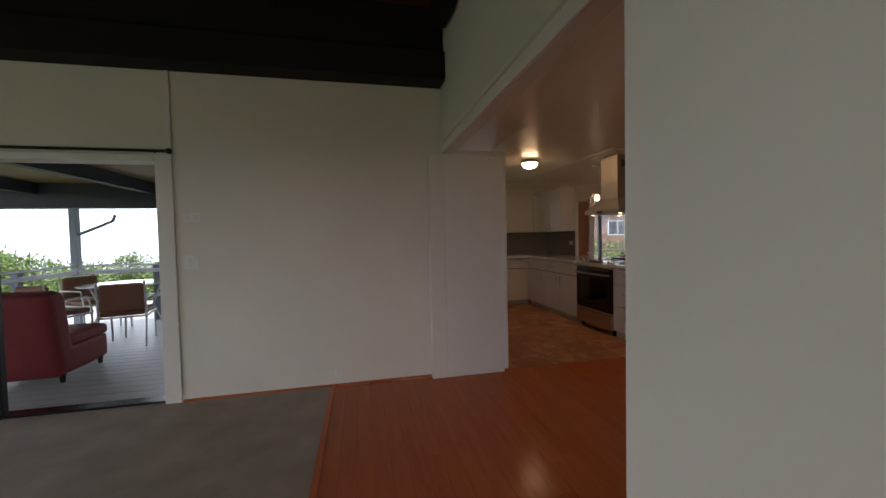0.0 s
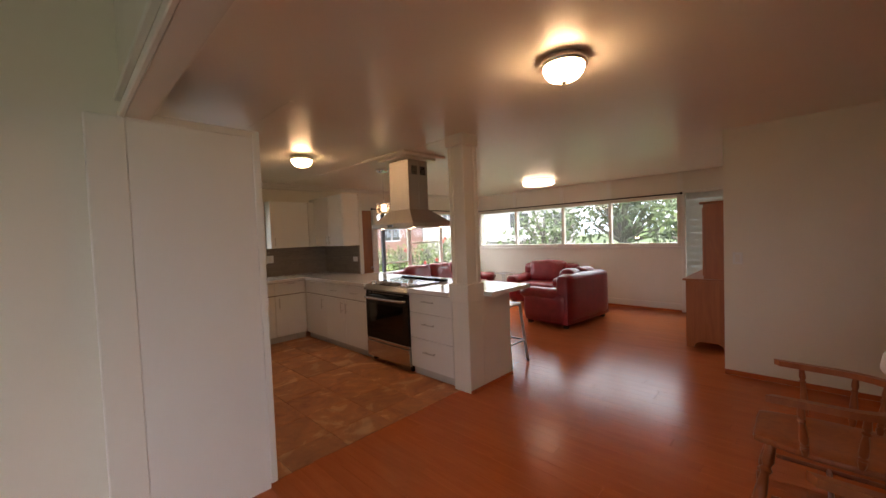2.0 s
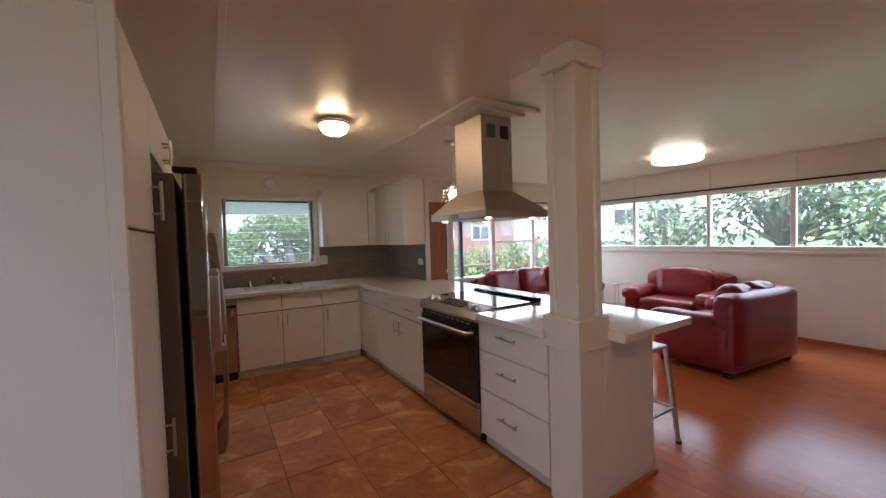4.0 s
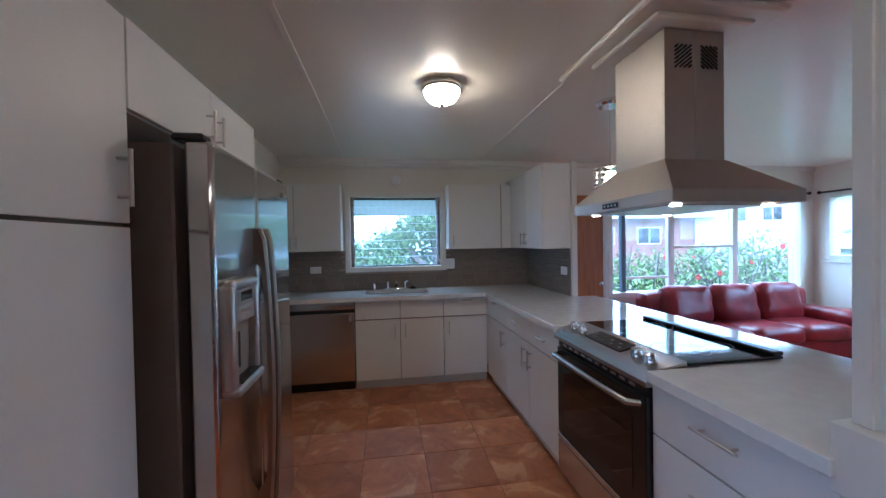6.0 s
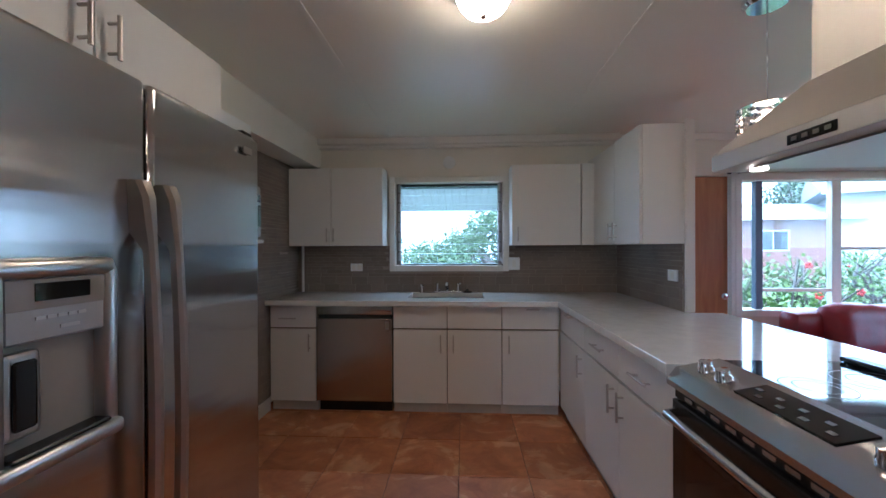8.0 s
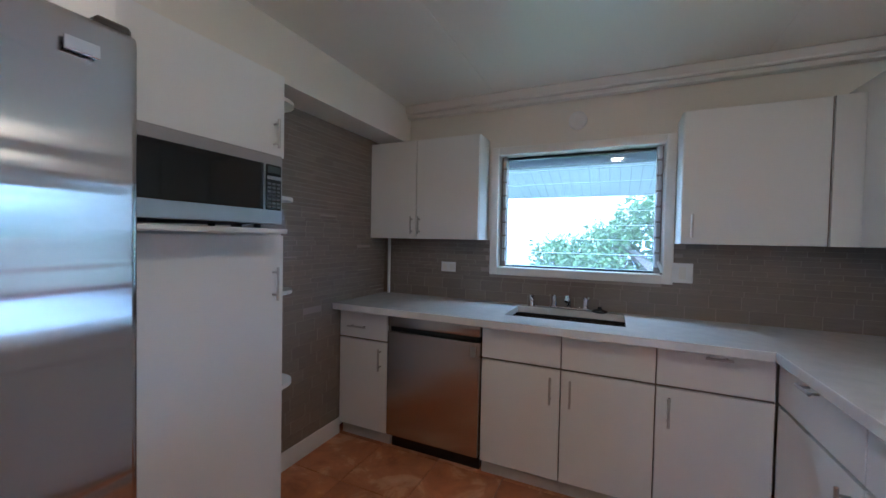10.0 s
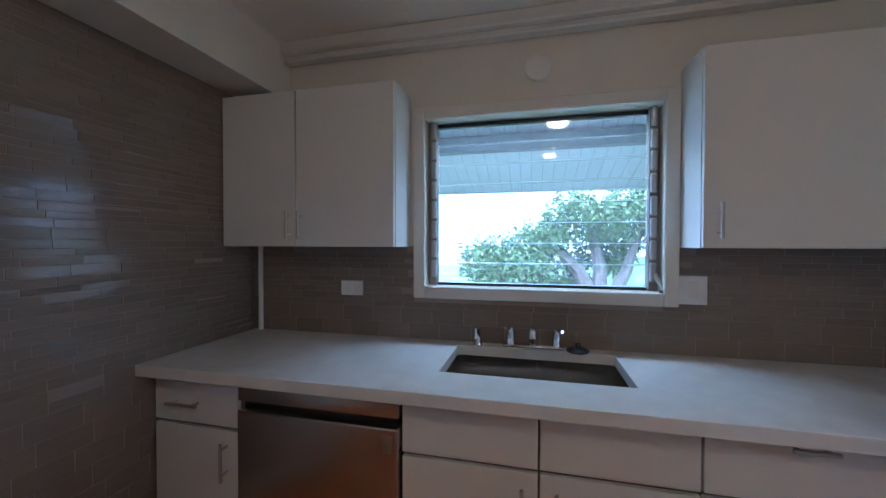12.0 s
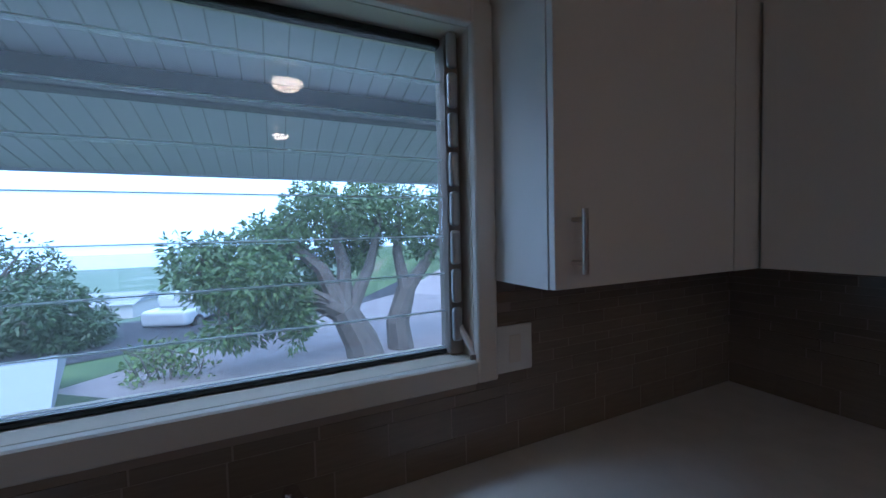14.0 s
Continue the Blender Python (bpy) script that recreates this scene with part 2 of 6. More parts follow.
def lathe(profile, centre=(0, 0, 0), n=32):
    """A turned body from (radius, height) pairs, round the vertical through centre."""
    bm = bmesh.new()
    rings = []
    for r, z in profile:
        rings.append([bm.verts.new((centre[0] + r * math.cos(2 * math.pi * k / n), centre[1] + r * math.sin(2 * math.pi * k / n), centre[2] + z)) for k in range(n)])
    for p, q in zip(rings, rings[1:]):
        for k in range(n):
            bm.faces.new((p[k], p[(k + 1) % n], q[(k + 1) % n], q[k]))
    bm.faces.new(rings[0][::-1]), bm.faces.new(rings[-1])
    bmesh.ops.recalc_face_normals(bm, faces=bm.faces)
    return bm


def tube(points, r, n=10):
    """A round bar along a line of points."""
    bm = bmesh.new()
    pts = [Vector(p) for p in points]
    rings = []
    for i, p in enumerate(pts):
        d = (pts[min(i + 1, len(pts) - 1)] - pts[max(i - 1, 0)]).normalized()
        q = d.to_track_quat("Z", "Y")
        rings.append([bm.verts.new(p + q @ Vector((r * math.cos(2 * math.pi * k / n), r * math.sin(2 * math.pi * k / n), 0))) for k in range(n)])
    for p, q in zip(rings, rings[1:]):
        best = min(range(n), key=lambda s: sum((p[k].co - q[(k + s) % n].co).length for k in range(0, n, 3)))
        for k in range(n):
            bm.faces.new((p[k], p[(k + 1) % n], q[(k + 1 + best) % n], q[(k + best) % n]))
    bm.faces.new(rings[0][::-1]), bm.faces.new(rings[-1])
    bmesh.ops.recalc_face_normals(bm, faces=bm.faces)
    return bm


def smooth(ob, angle=40):
    me = ob.data
    for p in me.polygons:
        p.use_smooth = p.area < 0.04
    bm = bmesh.new()
    bm.from_mesh(me)
    for e in bm.edges:
        e.smooth = not (len(e.link_faces) == 2 and e.calc_face_angle(0) > radians(angle))
    bm.to_mesh(me)
    bm.free()
    return ob


def part(name, bm, material, parent=None, label="", round_=False):
    me = bpy.data.meshes.new(name)
    bm.to_mesh(me)
    bm.free()
    me.materials.append(material)
    ob = new(name, me)
    if parent:
        ob.parent = parent
        ob.matrix_parent_inverse = Matrix.Identity(4) if parent.parent else parent.matrix_basis.inverted()
    if label:
        ob["label"] = label
    return smooth(ob) if round_ else ob


def thing(name, at, label, category, group="", kind=""):
    e = new(name)
    e.empty_display_size = 0.1
    e.location = at
    return tagged(e, label, category, group, kind)


def structure(name, bm, material, label, category="", round_=False):
    return tagged(part(name, bm, material, None, "", round_), label, category or name.split("_")[0], "", "structure")


def wall_mesh(axis, p0, p1, a0, a1, z0, z1, holes=()):
    """A wall whose faces lie at p0 and p1 of the other axis, from a0 to a1 along axis, with rectangular holes (a, b, low, high)."""
    bm = bmesh.new()
    cuts_a = sorted({a0, a1, *[v for h in holes for v in h[:2]]})
    cuts_z = sorted({z0, z1, *[v for h in holes for v in h[2:]]})
    na, nz = len(cuts_a) - 1, len(cuts_z) - 1

    def solid(i, k):
        if not (0 <= i < na and 0 <= k < nz):
            return False
        a, z = (cuts_a[i] + cuts_a[i + 1]) / 2, (cuts_z[k] + cuts_z[k + 1]) / 2
        return not any(h[0] < a < h[1] and h[2] < z < h[3] for h in holes)

    seen = {}

    def v(a, p, z):
        key = (round(a, 5), round(p, 5), round(z, 5))
        if key not in seen:
            seen[key] = bm.verts.new((a, p, z) if axis == "x" else (p, a, z))
        return seen[key]

    for i in range(na):
        for k in range(nz):
            if not solid(i, k):
                continue
            A, B, C, D = cuts_a[i], cuts_a[i + 1], cuts_z[k], cuts_z[k + 1]
            for p in (p0, p1):
                bm.faces.new((v(A, p, C), v(B, p, C), v(B, p, D), v(A, p, D)))
            for di, dk, q in ((-1, 0, (A, A, C, D)), (1, 0, (B, B, C, D)), (0, -1, (A, B, C, C)), (0, 1, (A, B, D, D))):
                if not solid(i + di, k + dk):
                    a_, b_, c_, d_ = q
                    if a_ == b_:
                        bm.faces.new((v(a_, p0, c_), v(a_, p1, c_), v(a_, p1, d_), v(a_, p0, d_)))
                    else:
                        bm.faces.new((v(a_, p0, c_), v(b_, p0, c_), v(b_, p1, c_), v(a_, p1, c_)))
    bmesh.ops.recalc_face_normals(bm, faces=bm.faces)
    return bm

# ---- the house: floors, walls, ceilings ----
NORTH, EAST, WEST, CEILING = 6.86, 7.75, 0.58, 2.36
structure("floor_living", box(-5.5, -0.33, -3.5, 3.25, -0.14, 0.004), CARPET, "beige cut-pile carpet of the living room", "carpet")
structure("floor_wood", box(-0.33, EAST, -3.5, 3.235, -0.14, -0.012), GROUT, "base under the cherry laminate floor", "floor")
structure("floor_wood_family", box(3.63, EAST, 3.235, NORTH, -0.14, -0.012), GROUT, "base under the laminate of the family room", "floor")
structure("floor_kitchen", box(WEST, 3.63, 3.235, NORTH, -0.14, -0.006), GROUT, "brown grout bed of the kitchen tiles", "floor")
structure("trim_carpet_edge", box(-0.345, -0.305, -3.5, 3.25, 0.0, 0.012, 0.003), LAMINATE_REST, "wooden strip between carpet and laminate", "trim")
structure("wall_north_kitchen", wall_mesh("x", NORTH, 7.0, 0.43, 4.2, -0.2, 2.6, [(1.607, 2.62, 1.165, 1.945)]), WALL, "cream painted kitchen wall with a window", "wall")
structure("wall_north_family", wall_mesh("x", NORTH, 7.0, 4.2, EAST + 0.15, -0.2, 2.6, [(4.26, 4.68, 0.0, 1.98), (4.76, 7.52, 0.76, 1.93)]), WALL, "cream painted wall with a wide window", "wall")
structure("wall_east", wall_mesh("y", EAST, EAST + 0.15, 1.34, NORTH, -0.2, 2.6, [(2.47, 6.66, 1.175, 1.93), (1.62, 2.36, 0.12, 2.0)]), WALL, "cream painted wall with a band of windows", "wall")
structure("wall_south_family", box(5.07, EAST, 1.34, 1.485, -0.2, 2.6), WALL, "cream painted family room wall", "wall")
structure("wall_dining", box(4.95, 5.07, -3.5, 1.485, -0.2, 2.6), WALL, "cream painted dining room wall", "wall")
structure("wall_living_north", wall_mesh("x", 3.25, 3.4, -5.5, 0.705, -0.2, 3.6, [(-4.1, -1.62, 0.0, 1.945)]), WALL, "cream painted living room wall with a sliding door", "wall")
structure("wall_west_kitchen", box(0.43, WEST, 3.4, NORTH, -0.2, 2.6), WALL, "wall behind the pantry and refrigerator", "wall")
structure("wall_living_west", wall_mesh("y", -5.65, -5.5, -3.5, 3.4, -0.2, 3.9, [(-1.4, 1.8, 0.65, 2.15)]), WALL, "cream painted living room wall", "wall")
structure("wall_south", wall_mesh("x", -3.65, -3.5, -5.65, 5.07, -0.2, 3.9, [(-3.3, 0.1, 0.3, 2.2)]), WALL, "cream painted wall behind the walk, with a window", "wall")
structure("wall_jamb", box(0.49, 0.70, -3.5, 0.535, 0.0, 3.6, 0.004), WALL, "end of the cream wall beside the opening", "wall")
structure("wall_header", box(0.706, 0.80, 0.535, 3.41, 2.06, 3.6), WALL, "cream wall above the wide opening", "wall")
structure("wall_header_south", box(0.70, 0.80, -3.5, 0.535, 0.0, 3.6), WALL, "cream wall between living and dining room", "wall")
structure("wall_stub", box(3.667, 3.705, 5.80, NORTH, -0.2, 2.13), WALL, "short cream wall at the end of the counter", "wall")
structure("ceiling_flat", box(0.80, EAST + 0.15, -3.5, 7.0, CEILING, 2.6), CEIL, "glossy cream painted ceiling", "ceiling")
structure("ceiling_pantry", box(0.43, 0.80, 3.41, 7.0, CEILING, 2.6), CEIL, "glossy cream painted ceiling", "ceiling")


def slope_ceiling():
    bm = bmesh.new()
    y = -3.5
    while y < 3.5:
        bmesh.ops.create_cube(bm, size=1, matrix=Matrix.LocRotScale((-2.4, y + 0.07, 3.32), Euler((0, 0, 0)), (6.3, 0.136, 0.03)))
        y += 0.14
    return bm


structure("ceiling_living", slope_ceiling(), REDBOARD, "dark red stained board ceiling between beams", "ceiling")
structure("ceiling_living_top", box(-5.65, 0.80, -3.65, 3.4, 3.36, 3.5), DARKBEAM, "roof over the living room", "ceiling")
tagged(part("ceiling_beam", box(-5.5, 0.70, 3.03, 3.25, 2.66, 2.90, 0.006), DARKBEAM), "dark stained wooden beam along the wall top", "beam", "living room beams", "structure")
tagged(part("ceiling_beam", box(-5.5, 0.70, 3.10, 3.25, 2.90, 3.304, 0.006), DARKBEAM), "dark stained wooden plate above the wall", "beam", "living room beams", "structure")
for bx in (-3.6, -2.2, -0.75, 0.56):
    tagged(part("ceiling_beam", box(bx, bx + 0.12, -3.5, 2.9, 3.02, 3.30, 0.006), DARKBEAM), "dark stained wooden ceiling beam", "beam", "living room beams", "structure")

# trim of the opening and the walls
structure("trim_header", box(0.686, 0.706, 0.535, 3.249, 2.06, 2.10, 0.004), TRIM, "painted moulding along the opening", "trim")
structure("trim_header_upper", box(0.678, 0.706, 0.535, 3.25, 2.15, 2.172, 0.004), TRIM, "painted moulding along the opening", "trim")
structure("trim_pillar", box(0.565, 0.7068, 3.176, 3.25, 0.0, 2.06, 0.004), TRIM, "painted board beside the opening", "trim")
structure("baseboard_living", box(-1.50, 0.565, 3.236, 3.25, 0.0, 0.02, 0.003), LAMINATE_REST, "thin wooden strip at the foot of the wall", "baseboard")
structure("baseboard_dining", box(4.935, 4.95, -3.5, 1.485, 0.0, 0.045, 0.003), LAMINATE_REST, "low wooden baseboard", "baseboard")
structure("baseboard_east", box(EAST - 0.02, EAST, 2.42, NORTH, 0.0, 0.035, 0.003), LAMINATE_REST, "low wooden baseboard", "baseboard")
structure("baseboard_east_board", box(EAST - 0.012, EAST, 2.42, NORTH, 0.035, 0.14, 0.003), TRIM, "white baseboard", "baseboard")
structure("trim_crown_kitchen", box(0.88, 3.667, 6.80, NORTH, 2.27, 2.30, 0.006), TRIM, "crown moulding over the window", "trim")
structure("trim_crown_kitchen_upper", box(0.88, 3.667, 6.77, NORTH, 2.30, CEILING, 0.008), TRIM, "crown moulding under the ceiling", "trim")
structure("trim_crown_family", box(3.667, EAST, 6.83, NORTH, 2.30, CEILING, 0.006), TRIM, "crown moulding under the ceiling", "trim")
structure("soffit", box(WEST, 0.88, 3.75, NORTH, 2.09, CEILING), WALL, "cream boxed soffit under the ceiling", "soffit")
structure("trim_stub_casing", box(3.66, 3.715, 5.775, 5.80, 0.915, 2.14, 0.004), TRIM, "painted casing on the end of the short wall", "trim")
for k, sx in enumerate((1.55, 3.05)):
    structure("trim_ceiling_seam", box(sx, sx + 0.03, 3.3, 6.77, CEILING - 0.004, CEILING, 0.001), CEIL, "painted seam between ceiling boards", "trim")

# ---- windows and doors ----
def casing(name, axis, face, a0, a1, z0, z1, w, depth, label, sill=True):
    """Painted frame round an opening, proud of the wall's face."""
    t = thing(name, (0, 0, 0), label, "window", "", "structure")
    lo, hi = sorted((face, face + depth))

    def b(p, q, r, s):
        return box(p, q, lo, hi, r, s, 0.004) if axis == "x" else box(lo, hi, p, q, r, s, 0.004)
    part("casing_board", b(a0 - w, a0, z0 - w, z1 + w), TRIM, t)
    part("casing_board", b(a1, a1 + w, z0 - w, z1 + w), TRIM, t)
    part("casing_board", b(a0, a1, z1, z1 + w), TRIM, t)
    part("sill", b(a0, a1, z0 - w, z0), TRIM, t)
    return t


ALU = metal("weathered_aluminium", (0.30, 0.29, 0.27), 0.5, (10, 10, 10), 0.05)
CLIPALU = metal("dull_clip_aluminium", (0.52, 0.52, 0.52), 0.5, (10, 10, 10), 0.05)
RUST = plain("rusted_channel", (0.27, 0.23, 0.205), 0.7)
# blue-grey paint taken near black: the beams' shade under the roof is in the colour
EAVEBEAM = paint("shaded_blue_grey_beam_paint", (0.035, 0.042, 0.062), 0.6)
GREYBEAM = paint("blue_grey_beam_paint", (0.13, 0.16, 0.22), 0.6)

w1 = casing("window_kitchen", "x", NORTH, 1.607, 2.62, 1.165, 1.945, 0.055, -0.025, "white framed kitchen window with clear glass louvres")
for x0 in (1.612, 2.578):
    part("jamb_channel", box(x0, x0 + 0.037, 6.90, 6.955, 1.168, 1.942, 0.002), RUST, w1, "tarnished aluminium louvre channel")
    for i in range(8):
        z = 1.20 + i * 0.094
        part("louvre_clip", box(x0 + (0.014 if x0 < 2 else 0.002), x0 + (0.040 if x0 < 2 else 0.028), 6.882, 6.90, z + 0.004, z + 0.088, 0.0088, 3), CLIPALU, w1, "bent aluminium louvre clip")
part("head_rail", box(1.65, 2.578, 6.92, 6.95, 1.922, 1.942, 0.003), BLACK, w1)
part("lower_rail", box(1.65, 2.578, 6.92, 6.95, 1.166, 1.178, 0.003), BLACK, w1)
for i in range(8):
    bm = bmesh.new()
    z = 1.178 + i * 0.094
    bmesh.ops.create_cube(bm, size=1, matrix=Matrix.LocRotScale((2.1135, 6.93, z + 0.048), Euler((radians(3.4), 0, 0)), (0.925, 0.005, 0.102)))
    o = part("pane", bm, VEILEDGLASS, w1)
    o.visible_shadow = False
SLATEDGE = plain("ground_glass_edge", (0.85, 0.92, 0.93), 0.3)
SLATEDGE.node_tree.nodes["Principled BSDF"].inputs["Transmission Weight"].default_value = 0.6
for i in range(8):
    part("pane_edge", box(1.652, 2.576, 6.9215, 6.9275, 1.1795 + i * 0.094, 1.182 + i * 0.094), SLATEDGE, w1, "pale ground edge of a glass louvre")
part("crank", cyl((2.595, 6.895, 1.25), (2.628, 6.855, 1.165), 0.009, None, 10), WHITEPL, w1, "small metal louvre lever")

w2 = casing("window_family_north", "x", NORTH, 4.76, 7.52, 0.76, 1.93, 0.06, -0.02, "wide white framed window with four lights over the garden")
for a, b in ((4.92, 4.98), (5.58, 5.66), (6.53, 6.61)):
    part("mullion", box(a, b, 6.90, 6.96, 0.76, 1.93, 0.004), TRIM if a > 5 else GREYBEAM, w2)
part("transom", box(5.66, 6.53, 6.91, 6.95, 1.30, 1.33, 0.003), TRIM, w2)
part("transom", box(4.98, 5.58, 6.91, 6.95, 0.92, 0.95, 0.003), TRIM, w2)
for a, b, c, d in ((4.76, 4.92, 0.76, 1.93), (4.98, 5.58, 0.95, 1.93), (5.66, 6.53, 1.33, 1.93), (5.66, 6.53, 0.76, 1.30), (6.61, 7.52, 0.76, 1.93)):
    part("pane", box(a, b, 6.928, 6.933, c, d), HAZYGLASS, w2).visible_shadow = False

w3 = casing("window_family_east", "y", EAST, 2.47, 6.66, 1.175, 1.93, 0.055, -0.02, "white framed band of louvred windows")
for a in (5.67, 4.53, 3.58):
    part("mullion", box(EAST + 0.01, EAST + 0.10, a - 0.025, a + 0.025, 1.175, 1.93, 0.004), TRIM, w3)
for a, b in ((2.47, 3.555), (3.605, 4.505), (4.555, 5.645), (5.695, 6.66)):
    for i in range(7):
        z = 1.178 + i * 0.107
        bm = bmesh.new()
        bmesh.ops.create_cube(bm, size=1, matrix=Matrix.LocRotScale((EAST + 0.06, (a + b) / 2, z + 0.054), Euler((0, radians(6), 0)), (0.005, b - a - 0.01, 0.112)))
        part("pane", bm, HAZYGLASS, w3).visible_shadow = False
part("apron_board", box(EAST - 0.03, EAST, 2.40, 6.75, 1.075, 1.118, 0.005), TRIM, w3)
for a in (5.67, 4.53, 3.58, 2.42):
    structure("trim_batten", box(EAST - 0.018, EAST, a - 0.04, a + 0.04, 1.99, CEILING, 0.003), TRIM, "painted batten above the window", "trim")
w4 = casing("window_sidelight", "y", EAST, 1.62, 2.36, 0.12, 2.0, 0.05, -0.02, "tall white sidelight with frosted glass louvres")
FROST = plain("frosted_glass", (0.62, 0.70, 0.68), 0.3)
for i in range(17):
    z = 0.13 + i * 0.11
    bm = bmesh.new()
    bmesh.ops.create_cube(bm, size=1, matrix=Matrix.LocRotScale((EAST + 0.06, 1.99, z + 0.055), Euler((0, radians(10), 0)), (0.006, 0.735, 0.116)))
    part("pane", bm, FROST, w4)

d1 = thing("door_1", (4.3, NORTH, 0), "orange varnished wooden door with a round knob", "door", "", "structure")
part("leaf", box(4.262, 4.665, 6.89, 6.93, 0.01, 1.975, 0.004), DOORWOOD, d1)
part("casing_board", box(4.215, 4.26, 6.845, NORTH, 0.0, 2.02, 0.003), TRIM, d1)
part("casing_board", box(4.665, 4.70, 6.845, NORTH, 0.0, 2.02, 0.003), TRIM, d1)
part("knob", lathe([(0.0, 0), (0.012, 0.0), (0.012, 0.03), (0.027, 0.045), (0.03, 0.06), (0.02, 0.075), (0.0, 0.078)], n=16), CHROME, d1, "polished steel knob", True).matrix_basis = pose(4.60, 6.89, 0.885, 90, 0, 0)


def rod(a, b, z, axis, at, parent=None):
    p = lambda s: (s, at, z) if axis == "x" else (at, s, z)
    return cyl(p(a), p(b), 0.011, None, 10)


BRONZE = plain("dark_bronze", (0.03, 0.02, 0.016), 0.35, 0.7)
for nm, a, b, z, ax, at in (("north", 4.62, 7.6, 2.0, "x", 6.80), ("east", 2.40, 6.75, 2.0, "y", EAST - 0.06), ("living", -4.3, -1.50, 2.02, "x", 3.19)):
    r = thing("curtain_rod", ((a + b) / 2, at, z) if ax == "x" else (at, (a + b) / 2, z), "thin dark bronze curtain rod with ball ends", "curtain rod", "curtain rods")
    part("rod", rod(a, b, z, ax, at), BRONZE, r, "", True)
    for e in (a, b):
        part("finial", lathe([(0, -0.024), (0.018, -0.016), (0.024, 0), (0.018, 0.016), (0, 0.024)], ((e, at, z) if ax == "x" else (at, e, z)), 12), BRONZE, r, "", True)
        o = e + (0.12 if e == a else -0.12)
        wallp = NORTH if nm == "north" else EAST if nm == "east" else 3.25
        part("bracket", cyl(((o, at, z) if ax == "x" else (at, o, z)), ((o, wallp, z) if ax == "x" else (wallp, o, z)), 0.008, None, 8), BRONZE, r)

# sliding door to the deck
sd = thing("door_sliding", (-2.8, 3.3, 0), "white framed sliding glass door standing open to the deck", "door", "", "structure")
part("casing_board", box(-1.62, -1.50, 3.225, 3.25, 0.0, 2.0, 0.004), TRIM, sd)
part("casing_board", box(-4.2, -1.62, 3.225, 3.25, 1.945, 2.0, 0.004), TRIM, sd)
part("batten", box(-1.53, -1.50, 3.232, 3.25, 2.0, 2.66, 0.003), TRIM, sd)
part("track", box(-4.1, -1.62, 3.26, 3.38, 0.0, 0.02, 0.003), BLACK, sd)
part("frame_stile", box(-2.80, -2.72, 3.28, 3.33, 0.02, 1.945, 0.004), BLACK, sd)
part("pane", box(-4.05, -2.80, 3.30, 3.306, 0.05, 1.9), GLASS, sd).visible_shadow = False

# ---- kitchen cabinets ----
def bar_handle(parent, a, b, out, r=0.006):
    """A steel bar on two posts; out points from the door towards the room."""
    a, b, out = Vector(a), Vector(b), Vector(out)
    h = part("handle", cyl(a + out * 0.032, b + out * 0.032, r, None, 10), NICKEL, parent, "brushed steel bar handle", True)
    d = (b - a) * 0.16
    for p in (a + d, b - d):
        cyl_mesh = cyl(p, p + out * 0.032, r * 0.8, None, 8)
        q = part("post", cyl_mesh, NICKEL, None)
        q.parent = None
        join_into(h, q)
    return h


def join_into(target, other):
    bm = bmesh.new()
    bm.from_mesh(target.data), bm.from_mesh(other.data)
    bm.to_mesh(target.data)
    bm.free()
    bpy.data.objects.remove(other)


def slab_on(face, a0, a1, z0, z1, thick=0.018, gap=0.0032):
    """A door or drawer front on a cabinet face: face = (axis, place, side)."""
    ax, p, s = face
    lo, hi = sorted((p, p + s * thick))
    if ax == "y":
        return box(a0 + gap, a1 - gap, lo, hi, z0 + gap, z1 - gap, 0.0015)
    return box(lo, hi, a0 + gap, a1 - gap, z0 + gap, z1 - gap, 0.0015)


def on(face, a, z):
    ax, p, s = face
    return ((a, p + s * 0.018, z), (0, s, 0)) if ax == "y" else ((p + s * 0.018, a, z), (s, 0, 0))


def front(t, name, face, a0, a1, z0, z1, handle=None, mat=None):
    """handle: ('v', place along the face, low, high) or ('h', height, from, to)."""
    d = part(name, slab_on(face, a0, a1, z0, z1), mat or CAB, t)
    if handle:
        if handle[0] == "v":
            (p, out), (q, _) = on(face, handle[1], handle[2]), on(face, handle[1], handle[3])
        else:
            (p, out), (q, _) = on(face, handle[2], handle[1]), on(face, handle[3], handle[1])
        bar_handle(d, p, q, out)
    return d


FN = ("y", 6.318, -1)
FE = ("x", 3.022, -1)


def base_north(x0, x1, hx, label, sink_under=False, hdraw=None):
    t = thing("base_cabinet", ((x0 + x1) / 2, 6.6, 0), label, "cabinet", "kitchen base cabinets")
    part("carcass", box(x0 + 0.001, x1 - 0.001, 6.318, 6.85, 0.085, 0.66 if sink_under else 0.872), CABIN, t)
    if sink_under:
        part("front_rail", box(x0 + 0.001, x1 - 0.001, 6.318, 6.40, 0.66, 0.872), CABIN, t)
    part("toe_kick", box(x0 + 0.001, x1 - 0.001, 6.345, 6.85, 0.002, 0.085), KICK, t)
    front(t, "drawer_front", FN, x0, x1, 0.685, 0.862, hdraw)
    front(t, "door", FN, x0, x1, 0.088, 0.678, ("v", hx, 0.50, 0.64))
    return t


base_north(0.672, 1.055, 1.005, "white flat-front base cabinet beside the dishwasher", hdraw=("h", 0.765, 0.76, 0.90))
base_north(1.685, 2.12, 2.07, "white flat-front sink cabinet under the quartz top", True)
base_north(2.12, 2.553, 2.17, "white flat-front sink cabinet under the quartz top", True)
base_north(2.553, 3.0, 2.605, "white flat-front corner cabinet with a finger-pull drawer", hdraw=("h", 0.845, 2.74, 2.84))


